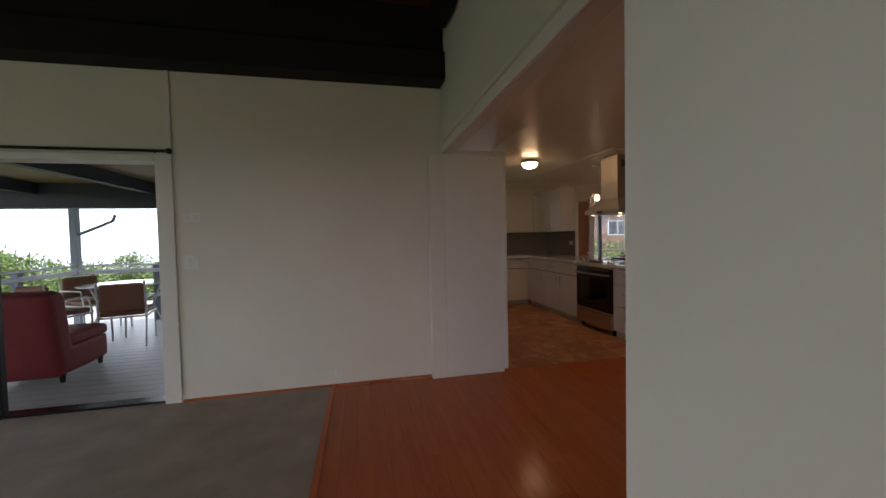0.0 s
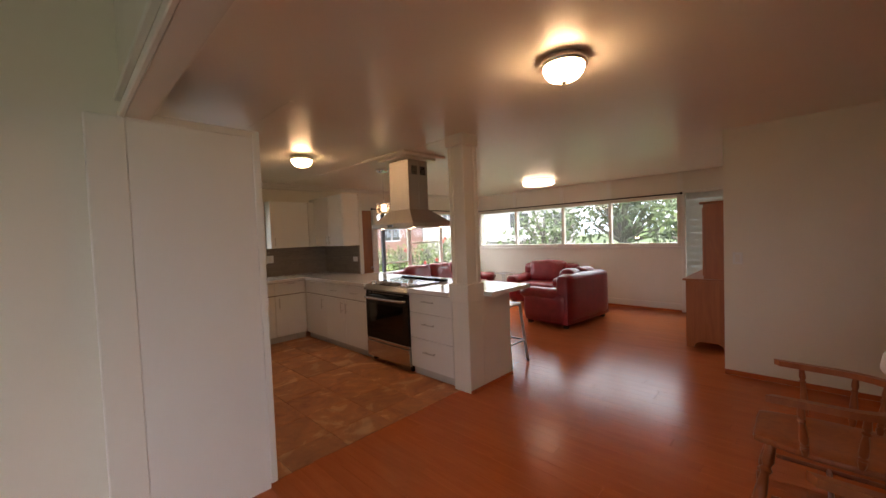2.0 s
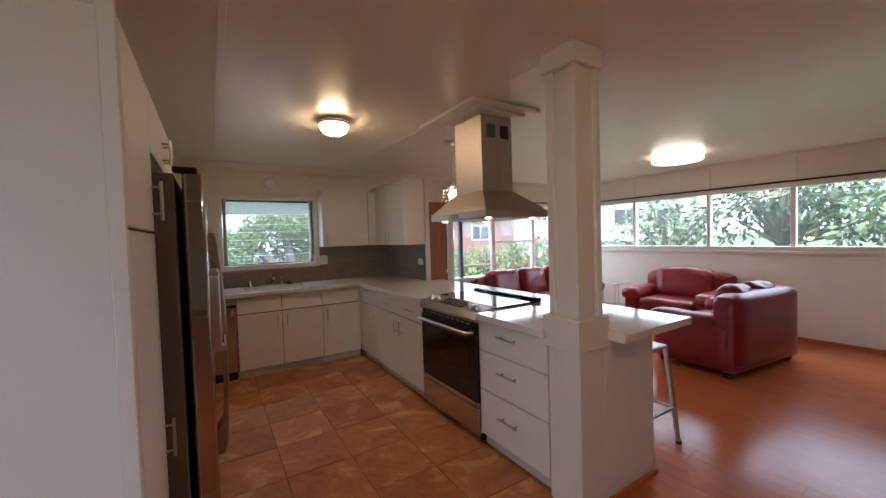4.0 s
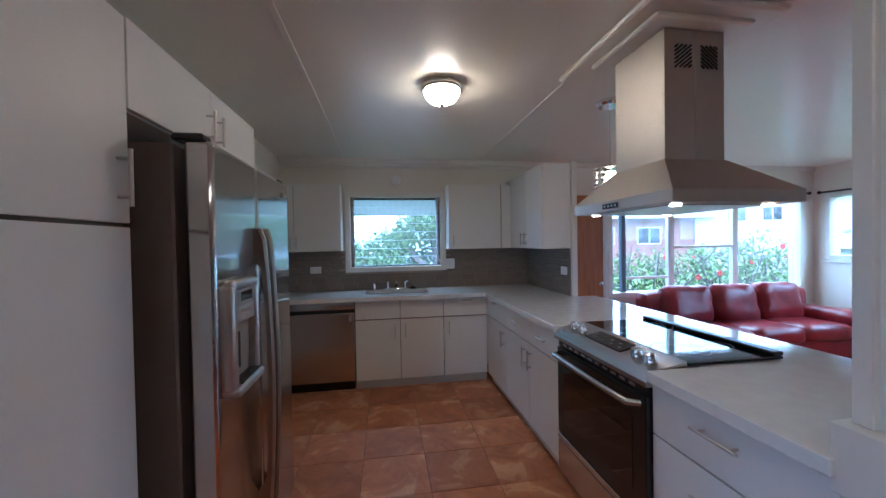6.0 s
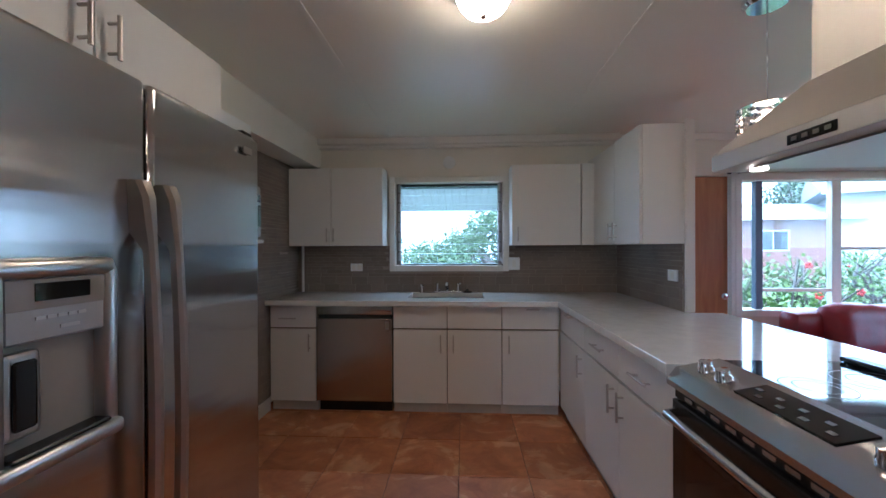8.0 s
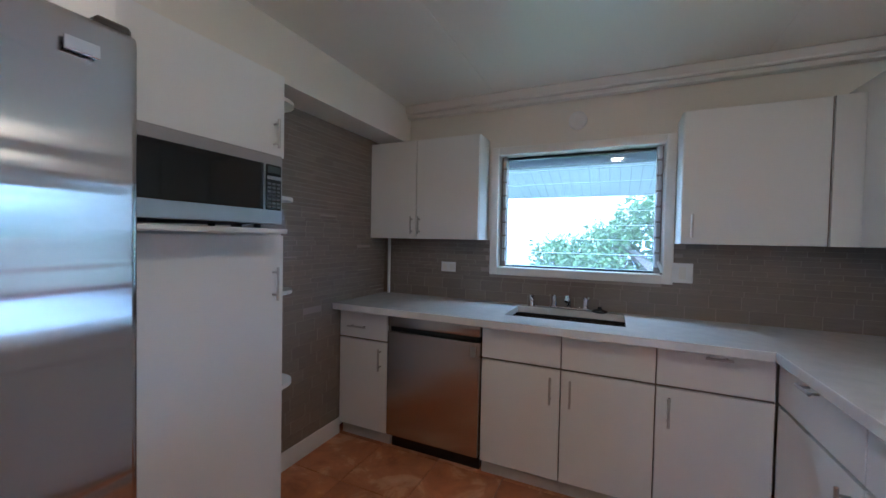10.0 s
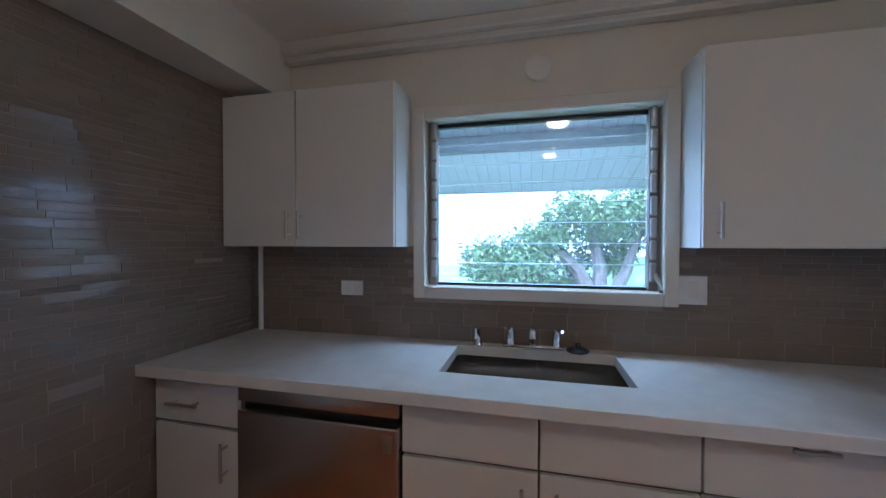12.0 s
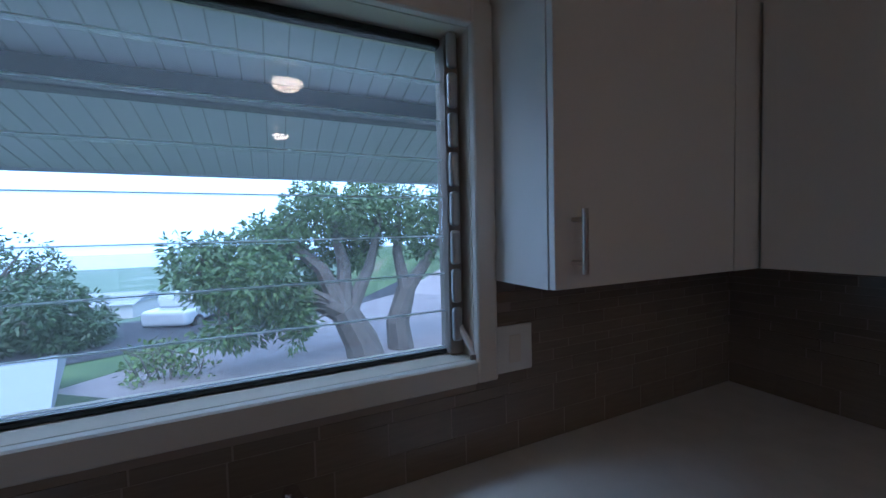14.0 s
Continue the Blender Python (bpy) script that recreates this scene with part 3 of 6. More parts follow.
def base_east(y0, y1, hy, hd, label):
    t = thing("base_cabinet", (3.3, (y0 + y1) / 2, 0), label, "cabinet", "kitchen base cabinets")
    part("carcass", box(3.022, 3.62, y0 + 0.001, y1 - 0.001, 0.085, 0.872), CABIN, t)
    part("toe_kick", box(3.05, 3.62, y0 + 0.001, y1 - 0.001, 0.002, 0.085), KICK, t)
    front(t, "drawer_front", FE, y0, y1, 0.685, 0.862, hd)
    front(t, "door", FE, y0, y1, 0.088, 0.678, ("v", hy, 0.50, 0.64))
    return t


base_east(5.70, 6.30, 5.76, ("h", 0.845, 5.95, 6.05), "white flat-front base cabinet near the inner corner")
base_east(5.19, 5.70, 5.25, ("h", 0.775, 5.36, 5.52), "white flat-front base cabinet with a drawer")
base_east(4.70, 5.19, 5.14, ("h", 0.775, 4.86, 5.02), "white flat-front base cabinet beside the range")

t = thing("drawer_cabinet", (3.3, 3.6, 0), "white cabinet with three drawers beside the range", "cabinet", "kitchen base cabinets")
part("carcass", box(3.022, 3.62, 3.30, 3.915, 0.085, 0.872), CABIN, t)
part("toe_kick", box(3.05, 3.62, 3.30, 3.915, 0.002, 0.085), KICK, t)
for z0, z1 in ((0.09, 0.40), (0.40, 0.665), (0.665, 0.862)):
    zc = (z0 + z1) / 2 + 0.03
    front(t, "drawer_front", FE, 3.30, 3.915, z0, z1, ("h", zc, 3.53, 3.70))

t = thing("peninsula_end", (3.4, 3.2, 0), "white painted end panel of the peninsula with wooden base strip", "cabinet")
part("panel", box(3.205, 3.654, 3.095, 3.29, 0.0, 0.872, 0.003), TRIM, t)
part("back_panel", box(3.625, 3.655, 3.29, 5.79, 0.0, 0.872, 0.003), TRIM, t)
part("base_strip", box(3.0, 3.668, 3.080, 3.095, 0.0, 0.03, 0.003), LAMINATE_REST, t)


# worktop, one slab with the sink cut out and the post let in
def worktop():
    bm = bmesh.new()
    xs = [0.667, 1.778, 2.423, 2.97, 3.0, 3.21, 3.664, 3.876]
    ys = [2.985, 3.30, 3.90, 4.70, 5.77, 6.228, 6.43, 6.78, 6.855]
    z0, z1 = 0.873, 0.915

    def solid(i, j):
        if not (0 <= i < len(xs) - 1 and 0 <= j < len(ys) - 1):
            return False
        x, y = (xs[i] + xs[i + 1]) / 2, (ys[j] + ys[j + 1]) / 2
        if y > 6.228:
            return x < 3.664 and not (1.778 < x < 2.423 and 6.43 < y < 6.78)
        if y > 5.77:
            return 2.97 < x < 3.664
        if x < 2.97 or (3.90 < y < 4.70 and x < 3.21):
            return False
        return not (x < 3.21 and y < 3.30)
    made = {}

    def v(x, y, z):
        if (x, y, z) not in made:
            made[(x, y, z)] = bm.verts.new((x, y, z))
        return made[(x, y, z)]
    for i in range(len(xs) - 1):
        for j in range(len(ys) - 1):
            if not solid(i, j):
                continue
            a, b, c, d = xs[i], xs[i + 1], ys[j], ys[j + 1]
            bm.faces.new((v(a, c, z1), v(b, c, z1), v(b, d, z1), v(a, d, z1)))
            bm.faces.new((v(a, d, z0), v(b, d, z0), v(b, c, z0), v(a, c, z0)))
            for di, dj, p, q in ((-1, 0, (a, d), (a, c)), (1, 0, (b, c), (b, d)), (0, -1, (a, c), (b, c)), (0, 1, (b, d), (a, d))):
                if not solid(i + di, j + dj):
                    bm.faces.new((v(*p, z0), v(*q, z0), v(*q, z1), v(*p, z1)))
    bmesh.ops.recalc_face_normals(bm, faces=bm.faces)
    sharp = [e for e in bm.edges if len(e.link_faces) == 2 and e.calc_face_angle(0) > 1.0]
    bmesh.ops.bevel(bm, geom=sharp, offset=0.003, segments=2, affect="EDGES", profile=0.5)
    return bm


tagged(part("worktop", worktop(), QUARTZ), "white speckled quartz worktop on the base cabinets", "countertop")

# post on the peninsula
t = thing("post", (3.105, 3.2, 0), "white painted square post with recessed panels", "column", "", "structure")
part("lower_box", box(3.005, 3.205, 3.095, 3.298, 0.0, 0.84, 0.003), TRIM, t)
part("collar", box(2.985, 3.225, 3.08, 3.312, 0.835, 1.0, 0.004), TRIM, t)
part("shaft", box(3.03, 3.19, 3.122, 3.275, 1.0, CEILING, 0.003), TRIM, t)
for sx, sy in ((3.012, 3.105), (3.168, 3.105), (3.012, 3.25), (3.168, 3.25)):
    part("corner_board", box(sx, sx + 0.04, sy, sy + 0.04, 1.0, 2.26, 0.003), TRIM, t)
part("capital", box(2.995, 3.215, 3.09, 3.305, 2.26, CEILING, 0.006), TRIM, t)

# ---- upper cabinets ----
FU = ("y", 6.656, -1)


def upper(x0, x1, doors, z1, label):
    t = thing("wall_cabinet", ((x0 + x1) / 2, 6.75, 1.35), label, "cabinet", "kitchen wall cabinets")
    part("carcass", box(x0 + 0.001, x1 - 0.001, 6.657, 6.85, 1.352, z1), CAB, t)
    # thin dark sheet behind the doors, painting shade into the gaps
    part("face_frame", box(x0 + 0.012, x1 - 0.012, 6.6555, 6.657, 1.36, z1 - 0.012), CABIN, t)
    for a, b, h in doors:
        front(t, "door", FU, a, b, 1.35, z1, ("v", h, 1.385, 1.51) if h else None)
    return t


upper(0.668, 1.532, [(0.668, 1.06, 1.03), (1.06, 1.532, 1.09)], 2.055, "white two-door wall cabinet between tile wall and window")
upper(2.676, 3.272, [(2.676, 3.272, 2.725)], 2.06, "white single-door wall cabinet beside the window")
t = thing("wall_cabinet", (3.5, 6.2, 1.35), "white wall cabinet on the short end wall", "cabinet", "kitchen wall cabinets")
part("carcass", box(3.402, 3.664, 5.80, 6.85, 1.352, 2.12), CAB, t)
part("face_frame", box(3.4005, 3.402, 5.812, 6.63, 1.36, 2.10), CABIN, t)
# dark strip that stands for the shade in the corner joint
part("corner_shadow_gap", box(3.273, 3.281, 6.66, 6.85, 1.352, 2.06), CABIN, t)
part("corner_filler", box(3.281, 3.40, 6.642, 6.85, 1.352, 2.06), CAB, t)
front(t, "door", ("x", 3.40, -1), 6.20, 6.635, 1.35, 2.11, ("v", 6.245, 1.385, 1.51))
front(t, "door", ("x", 3.40, -1), 5.80, 6.20, 1.35, 2.12, ("v", 6.155, 1.385, 1.51))

# ---- pantry, refrigerator, tall cabinets ----
FP = ("x", 1.283, 1)
t = thing("pantry_cabinet", (1.0, 3.5, 0), "tall white two-door pantry cabinet with a framed end panel", "cabinet")
part("carcass", box(0.707, 1.281, 3.215, 3.747, 0.09, 2.06), CABIN, t)
part("toe_kick", box(0.707, 1.24, 3.215, 3.747, 0.002, 0.09), KICK, t)
part("end_panel", box(0.707, 1.263, 3.180, 3.215, 0.0, 2.09, 0.002), CAB, t)
part("end_stile", box(1.263, 1.301, 3.172, 3.190, 0.03, 2.09, 0.003), CAB, t)
part("end_rail", box(0.707, 1.263, 3.172, 3.180, 2.05, 2.09, 0.003), CAB, t)
part("recess_strip", box(1.263, 1.288, 3.190, 3.208, 0.09, 2.05), CABIN, t)
front(t, "door", FP, 3.206, 3.747, 1.485, 2.05, ("v", 3.70, 1.53, 1.68))
front(t, "door", FP, 3.206, 3.747, 0.09, 1.48, ("v", 3.70, 0.60, 0.75))

t = thing("over_fridge_cabinet", (1.0, 4.25, 1.8), "white two-door cabinet above the refrigerator", "cabinet")
part("carcass", box(0.60, 1.281, 3.749, 4.76, 1.80, 2.06), CAB, t)
part("face_frame", box(1.281, 1.2825, 3.76, 4.75, 1.81, 2.05), CABIN, t)
front(t, "door", FP, 3.749, 4.25, 1.80, 2.055, ("v", 4.21, 1.835, 1.955))
front(t, "door", FP, 4.25, 4.76, 1.80, 2.055, ("v", 4.29, 1.835, 1.955))


LEAN = 0.0
HANDLE = metal("warm_satin_handle", (0.44, 0.38, 0.33), 0.34, (20, 20, 20), 0.01)


def flat_handle(y, z0, z1, n=28):
    """A bowed door handle, thick where it meets the door at both ends and slim between."""
    bm, rings = bmesh.new(), []
    for k in range(n + 1):
        s = k / n
        e = min(s, 1 - s)
        out = 1.500 + 0.042 * math.sin(math.pi * min(1.0, 0.10 + s * 0.8)) ** 0.8
        w = 0.0125 + 0.009 * max(0.0, 1 - e / 0.14)
        back = 1.4752 if 0.0 <= e <= 0.11 else out - 0.024
        if e == 0:
            out -= 0.012
        z = z0 + (z1 - z0) * s
        c = min(0.009, w * 0.6)
        rings.append([bm.verts.new(p) for p in ((back, y - w, z), (out - c, y - w, z), (out, y - w + c, z), (out, y + w - c, z), (out - c, y + w, z), (back, y + w, z))])
    for p, q in zip(rings, rings[1:]):
        for k in range(6):
            bm.faces.new((p[k], p[(k + 1) % 6], q[(k + 1) % 6], q[k]))
    bm.faces.new(rings[0][::-1]), bm.faces.new(rings[-1])
    for v in bm.verts:
        v.co.x += (v.co.z - 1.2) * LEAN
    bmesh.ops.recalc_face_normals(bm, faces=bm.faces)
    return bm


def fridge():
    t = thing("refrigerator", (1.1, 4.27, 0), "stainless side-by-side refrigerator with water dispenser", "refrigerator")
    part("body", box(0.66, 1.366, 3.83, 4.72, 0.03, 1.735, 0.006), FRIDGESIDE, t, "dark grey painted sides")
    part("plinth", box(0.66, 1.41, 3.85, 4.70, 0.002, 0.09, 0.004), BLACK, t)
    for y0, y1 in ((3.832, 4.212), (4.222, 4.718)):
        leaf = box(1.392, 1.475, y0, y1, 0.10, 1.742, 0.014, 3)
        for v in leaf.verts:
            v.co.x += (v.co.z - 1.2) * LEAN
        d = part("door", leaf, FRIDGESTEEL, t, "brushed stainless door", True)
        hy = 4.178 if y0 < 4 else 4.258
        part("handle", flat_handle(hy, 0.33, 1.49), HANDLE, d, "long bowed flattened metal handle", True)
        part("hinge_cap", box(1.36, 1.45, (y0 if y0 < 4 else y1 - 0.06), (y0 + 0.06 if y0 < 4 else y1), 1.742, 1.765, 0.006), BLACK, d)
    RECESS = plain("dispenser_recess", (0.30, 0.26, 0.22), 0.4)
    FRAME = metal("dispenser_frame", (0.56, 0.55, 0.54), 0.32, (20, 20, 20), 0.0)
    disp = part("dispenser", box(1.46, 1.482, 3.87, 4.095, 0.95, 1.30, 0.003), RECESS, t, "grey ice and water dispenser")
    for fy in (3.858, 4.072):
        part("frame_side", box(1.462, 1.514, fy, fy + (0.042 if fy < 4 else 0.028), 0.955, 1.296, 0.013, 3), FRAME, disp, "", True)
    part("frame_top", box(1.4755, 1.516, 3.866, 4.094, 1.276, 1.312, 0.015, 3), FRAME, disp, "", True)
    part("frame_bottom", box(1.462, 1.530, 3.86, 4.098, 0.94, 0.972, 0.012, 3), FRAME, disp, "", True)
    part("control_panel", box(1.482, 1.506, 3.899, 4.073, 1.165, 1.277, 0.004), plain("dispenser_panel", (0.40, 0.39, 0.39), 0.3), disp)
    part("display_field", box(1.506, 1.507, 3.901, 4.071, 1.222, 1.275, 0.0004), plain("display_field", (0.27, 0.24, 0.21), 0.35), disp)
    part("display", box(1.507, 1.509, 3.943, 4.04, 1.236, 1.268, 0.001), DARKGLASS, disp)
    for k in range(5):
        part("button", box(1.506, 1.508, 3.945 + k * 0.018, 3.960 + k * 0.018, 1.203, 1.209), NICKEL, disp)
    part("button", box(1.506, 1.508, 3.985, 4.02, 1.182, 1.188), NICKEL, disp)
    part("tray", box(1.482, 1.522, 3.899, 4.073, 0.972, 0.98, 0.003), BLACK, disp, "dark drip tray")
    part("paddle_frame", box(1.482, 1.492, 3.91, 3.965, 1.0, 1.15, 0.008, 2), NICKEL, disp)
    part("paddle", box(1.492, 1.498, 3.919, 3.956, 1.015, 1.135, 0.004), BLACK, disp)
    part("badge", box(1.482, 1.4885, 4.60, 4.65, 1.665, 1.69, 0.001), CHROME, t, "small maker's badge")


fridge()

FT = ("x", 0.935, 1)
t = thing("tall_cabinet", (0.76, 5.15, 0), "tall white cabinet with a shelf for the microwave", "cabinet")
part("lower_body", box(WEST + 0.005, 0.933, 4.765, 5.56, 0.10, 1.36), CAB, t)
part("leg_panel", box(WEST + 0.005, 0.90, 5.53, 5.56, 0.0, 0.10), CAB, t)
part("shelf", box(WEST + 0.005, 1.085, 4.765, 5.46, 1.36, 1.38, 0.003), CAB, t)
part("upper_body", box(WEST + 0.005, 0.933, 4.765, 5.56, 1.70, 2.088), CAB, t)
front(t, "door", FT, 4.77, 5.56, 0.10, 1.355, ("v", 5.50, 1.06, 1.21))
front(t, "door", FT, 4.77, 5.56, 1.705, 2.085, ("v", 5.50, 1.74, 1.87))
part("filler_panel", box(WEST + 0.005, 1.28, 4.745, 4.763, 0.0, 2.06, 0.002), CAB, t)


def corner_shelf(z):
    bm = bmesh.new()
    pts = [(WEST + 0.004, 5.563), (0.94, 5.563)] + [(0.94 - 0.11 + 0.11 * math.cos(a), 5.563 + 0.13 * math.sin(a)) for a in [k * math.pi / 16 for k in range(1, 9)]] + [(WEST + 0.004, 5.693)]
    lo, hi = [bm.verts.new((x, y, z)) for x, y in pts], [bm.verts.new((x, y, z + 0.018)) for x, y in pts]
    bm.faces.new(lo[::-1]), bm.faces.new(hi)
    for k in range(len(pts)):
        bm.faces.new((lo[k], lo[(k + 1) % len(pts)], hi[(k + 1) % len(pts)], hi[k]))
    return bm


t = thing("end_shelf", (0.7, 5.63, 0.4), "small white shelves with a rounded corner", "shelf")
for z in (0.62, 1.07, 1.52, 1.98):
    part("shelf_board", corner_shelf(z), CAB, t)

t = thing("microwave", (0.9, 5.2, 1.38), "stainless microwave oven on the tall cabinet's shelf", "microwave")
MICRO = metal("microwave_steel", (0.38, 0.36, 0.34), 0.34, (1, 1, 60))
part("case", box(0.66, 1.065, 4.80, 5.43, 1.3970, 1.6800, 0.005), BLACK, t)
for fx in (0.72, 1.01):
    for fy in (4.86, 5.37):
        part("foot", cyl((fx, fy, 1.3805), (fx, fy, 1.3980), 0.014, None, 10), BLACK, t)
part("front_frame", box(1.0650, 1.0850, 4.80, 5.43, 1.3970, 1.6800, 0.004), MICRO, t, "brushed steel front")
part("door_glass", box(1.0850, 1.0890, 4.82, 5.335, 1.4550, 1.6370, 0.002), DARKGLASS, t, "black glass door")
cp = part("control_panel", box(1.0850, 1.0900, 5.345, 5.42, 1.4550, 1.6370, 0.002), DARKGLASS, t)
part("open_button", box(1.0900, 1.0960, 5.347, 5.418, 1.5770, 1.5910, 0.002), MICRO, cp, "steel push bar")
GREYKEY = plain("key_grey", (0.16, 0.16, 0.155), 0.5)
part("display", box(1.0900, 1.0912, 5.352, 5.413, 1.6030, 1.6300), plain("display_green_grey", (0.08, 0.10, 0.09), 0.2), cp)
for r in range(7):
    for c in range(3):
        part("key", box(1.0900, 1.0912, 5.352 + c * 0.022, 5.368 + c * 0.022, 1.4630 + r * 0.0155, 1.4710 + r * 0.0155), GREYKEY, cp)

# ---- dishwasher ----
t = thing("dishwasher", (1.37, 6.55, 0), "stainless built-in dishwasher under the worktop", "dishwasher")
part("tub", box(1.06, 1.68, 6.34, 6.85, 0.085, 0.868), BLACK, t)
part("door", box(1.062, 1.678, 6.285, 6.338, 0.10, 0.765, 0.008, 2), DWSTEEL, t, "brushed stainless door", True)
part("control_strip", box(1.062, 1.678, 6.290, 6.338, 0.795, 0.862, 0.006, 2), STEELH, t, "", True)
part("grip_recess", box(1.07, 1.67, 6.318, 6.338, 0.765, 0.795), BLACK, t)
part("badge", box(1.625, 1.655, 6.283, 6.286, 0.68, 0.74, 0.001), NICKEL, t)
part("toe_kick", box(1.07, 1.67, 6.35, 6.80, 0.002, 0.10), BLACK, t)


# ---- range and hood ----
RINGGREY = plain("printed_ring_grey", (0.34, 0.33, 0.33), 0.3)


def kitchen_range():
    t = thing("range", (3.3, 4.3, 0), "slide-in stainless electric range with a black glass cooktop", "stove")
    y0, y1 = 3.918, 4.695
    part("body", box(3.03, 3.62, y0, y1, 0.06, 0.868, 0.003), BLACK, t)
    part("leg", box(3.05, 3.09, y0 + 0.03, y0 + 0.07, 0.0, 0.06), BLACK, t), part("leg", box(3.05, 3.09, y1 - 0.07, y1 - 0.03, 0.0, 0.06), BLACK, t)
    d = part("oven_door", box(2.985, 3.03, y0 + 0.006, y1 - 0.006, 0.29, 0.80, 0.006, 2), BLACK, t, "black glass oven door", True)
    part("door_window", box(2.9825, 2.985, y0 + 0.09, y1 - 0.09, 0.38, 0.70, 0.001), DARKGLASS, d)
    part("handle", tube([(2.985, y0 + 0.04, 0.765), (2.94, y0 + 0.06, 0.765), (2.935, y0 + 0.2, 0.765), (2.935, y1 - 0.2, 0.765), (2.94, y1 - 0.06, 0.765), (2.985, y1 - 0.04, 0.765)], 0.015, 12), STEELH, d, "stainless bar handle", True)
    part("lower_trim", box(2.984, 3.03, y0 + 0.006, y1 - 0.006, 0.255, 0.286, 0.003), STEELH, t)
    dr = part("drawer", box(2.984, 3.03, y0 + 0.006, y1 - 0.006, 0.065, 0.25, 0.005, 2), STEELH, t, "stainless storage drawer", True)
    part("vent_strip", box(2.995, 3.03, y0 + 0.006, y1 - 0.006, 0.803, 0.84, 0.003), BLACK, t)
    for k in range(10):
        part("vent_slot", box(2.991, 2.995, y0 + 0.08 + k * 0.065, y0 + 0.12 + k * 0.065, 0.815, 0.828), STEELH, t)
    bm = bmesh.new()
    prof = [(2.974, 0.845), (2.974, 0.864), (3.005, 0.905), (3.155, 0.935), (3.155, 0.845)]
    lo, hi = [bm.verts.new((x, y0 - 0.008, z)) for x, z in prof], [bm.verts.new((x, y1 + 0.008, z)) for x, z in prof]
    bm.faces.new(lo), bm.faces.new(hi[::-1])
    for k in range(5):
        bm.faces.new((lo[k], hi[k], hi[(k + 1) % 5], lo[(k + 1) % 5]))
    bmesh.ops.recalc_face_normals(bm, faces=bm.faces)
    panel = part("control_panel", bm, STEELH, t, "sloped stainless control panel")
    tilt = math.atan2(0.03, 0.155)
    for y in (y0 + 0.075, y0 + 0.16, y1 - 0.16, y1 - 0.075):
        k = lathe([(0.0, 0), (0.026, 0), (0.024, 0.012), (0.021, 0.016), (0.019, 0.034), (0.0, 0.036)], n=20)
        bmesh.ops.transform(k, verts=k.verts, matrix=Matrix.Translation((3.06, y, 0.9165)) @ Euler((0, -tilt, 0)).to_matrix().to_4x4())
        part("knob", k, CHROME, panel, "chrome control knob", True)
    disp = box(3.03, 3.125, y0 + 0.24, y1 - 0.24, -0.002, 0.002, 0.001)
    bmesh.ops.transform(disp, verts=disp.verts, matrix=Matrix.Translation((3.0775, 0, 0.9215)) @ Euler((0, -tilt, 0)).to_matrix().to_4x4() @ Matrix.Translation((-3.0775, 0, 0)))
    part("display", disp, DARKGLASS, panel, "black touch control display")
    for k in range(8):
        key = box(3.05, 3.062, y0 + 0.265 + k * 0.034, y0 + 0.285 + k * 0.034, -0.0005, 0.0005)
        bmesh.ops.transform(key, verts=key.verts, matrix=Matrix.Translation((3.0775, 0, 0.9245)) @ Euler((0, -tilt, 0)).to_matrix().to_4x4() @ Matrix.Translation((-3.0775 + 0.03 * (k % 2), 0, 0)))
        part("key_mark", key, GREYKEY, panel)
    top = part("cooktop", box(3.156, 3.60, y0 - 0.012, y1 + 0.012, 0.917, 0.929, 0.003), DARKGLASS, t, "black ceramic glass cooktop")
    for cx, cy, r in ((3.275, 4.085, 0.115), (3.255, 4.45, 0.085), (3.47, y0 + 0.19, 0.075), (3.47, y1 - 0.19, 0.10), (3.40, (y0 + y1) / 2, 0.05)):
        for rr in (r, r * 0.64):
            ring = bmesh.new()
            n = 40
            A = [ring.verts.new((cx + rr * math.cos(2 * math.pi * k / n), cy + rr * math.sin(2 * math.pi * k / n), 0.9295)) for k in range(n)]
            B = [ring.verts.new((cx + (rr - 0.0035) * math.cos(2 * math.pi * k / n), cy + (rr - 0.0035) * math.sin(2 * math.pi * k / n), 0.9295)) for k in range(n)]
            for k in range(n):
                ring.faces.new((A[k], A[(k + 1) % n], B[(k + 1) % n], B[k]))
            part("burner_ring", ring, RINGGREY, top)
    part("rear_vent", box(3.555, 3.605, y0 - 0.01, y1 + 0.01, 0.930, 0.948, 0.006, 2), BLACK, t, "raised black rear vent")


kitchen_range()

LEDW = glowing("warm_led", (1.0, 0.86, 0.66), 9)
HX0, HX1, HY0, HY1 = 3.02, 3.60, 3.82, 4.53


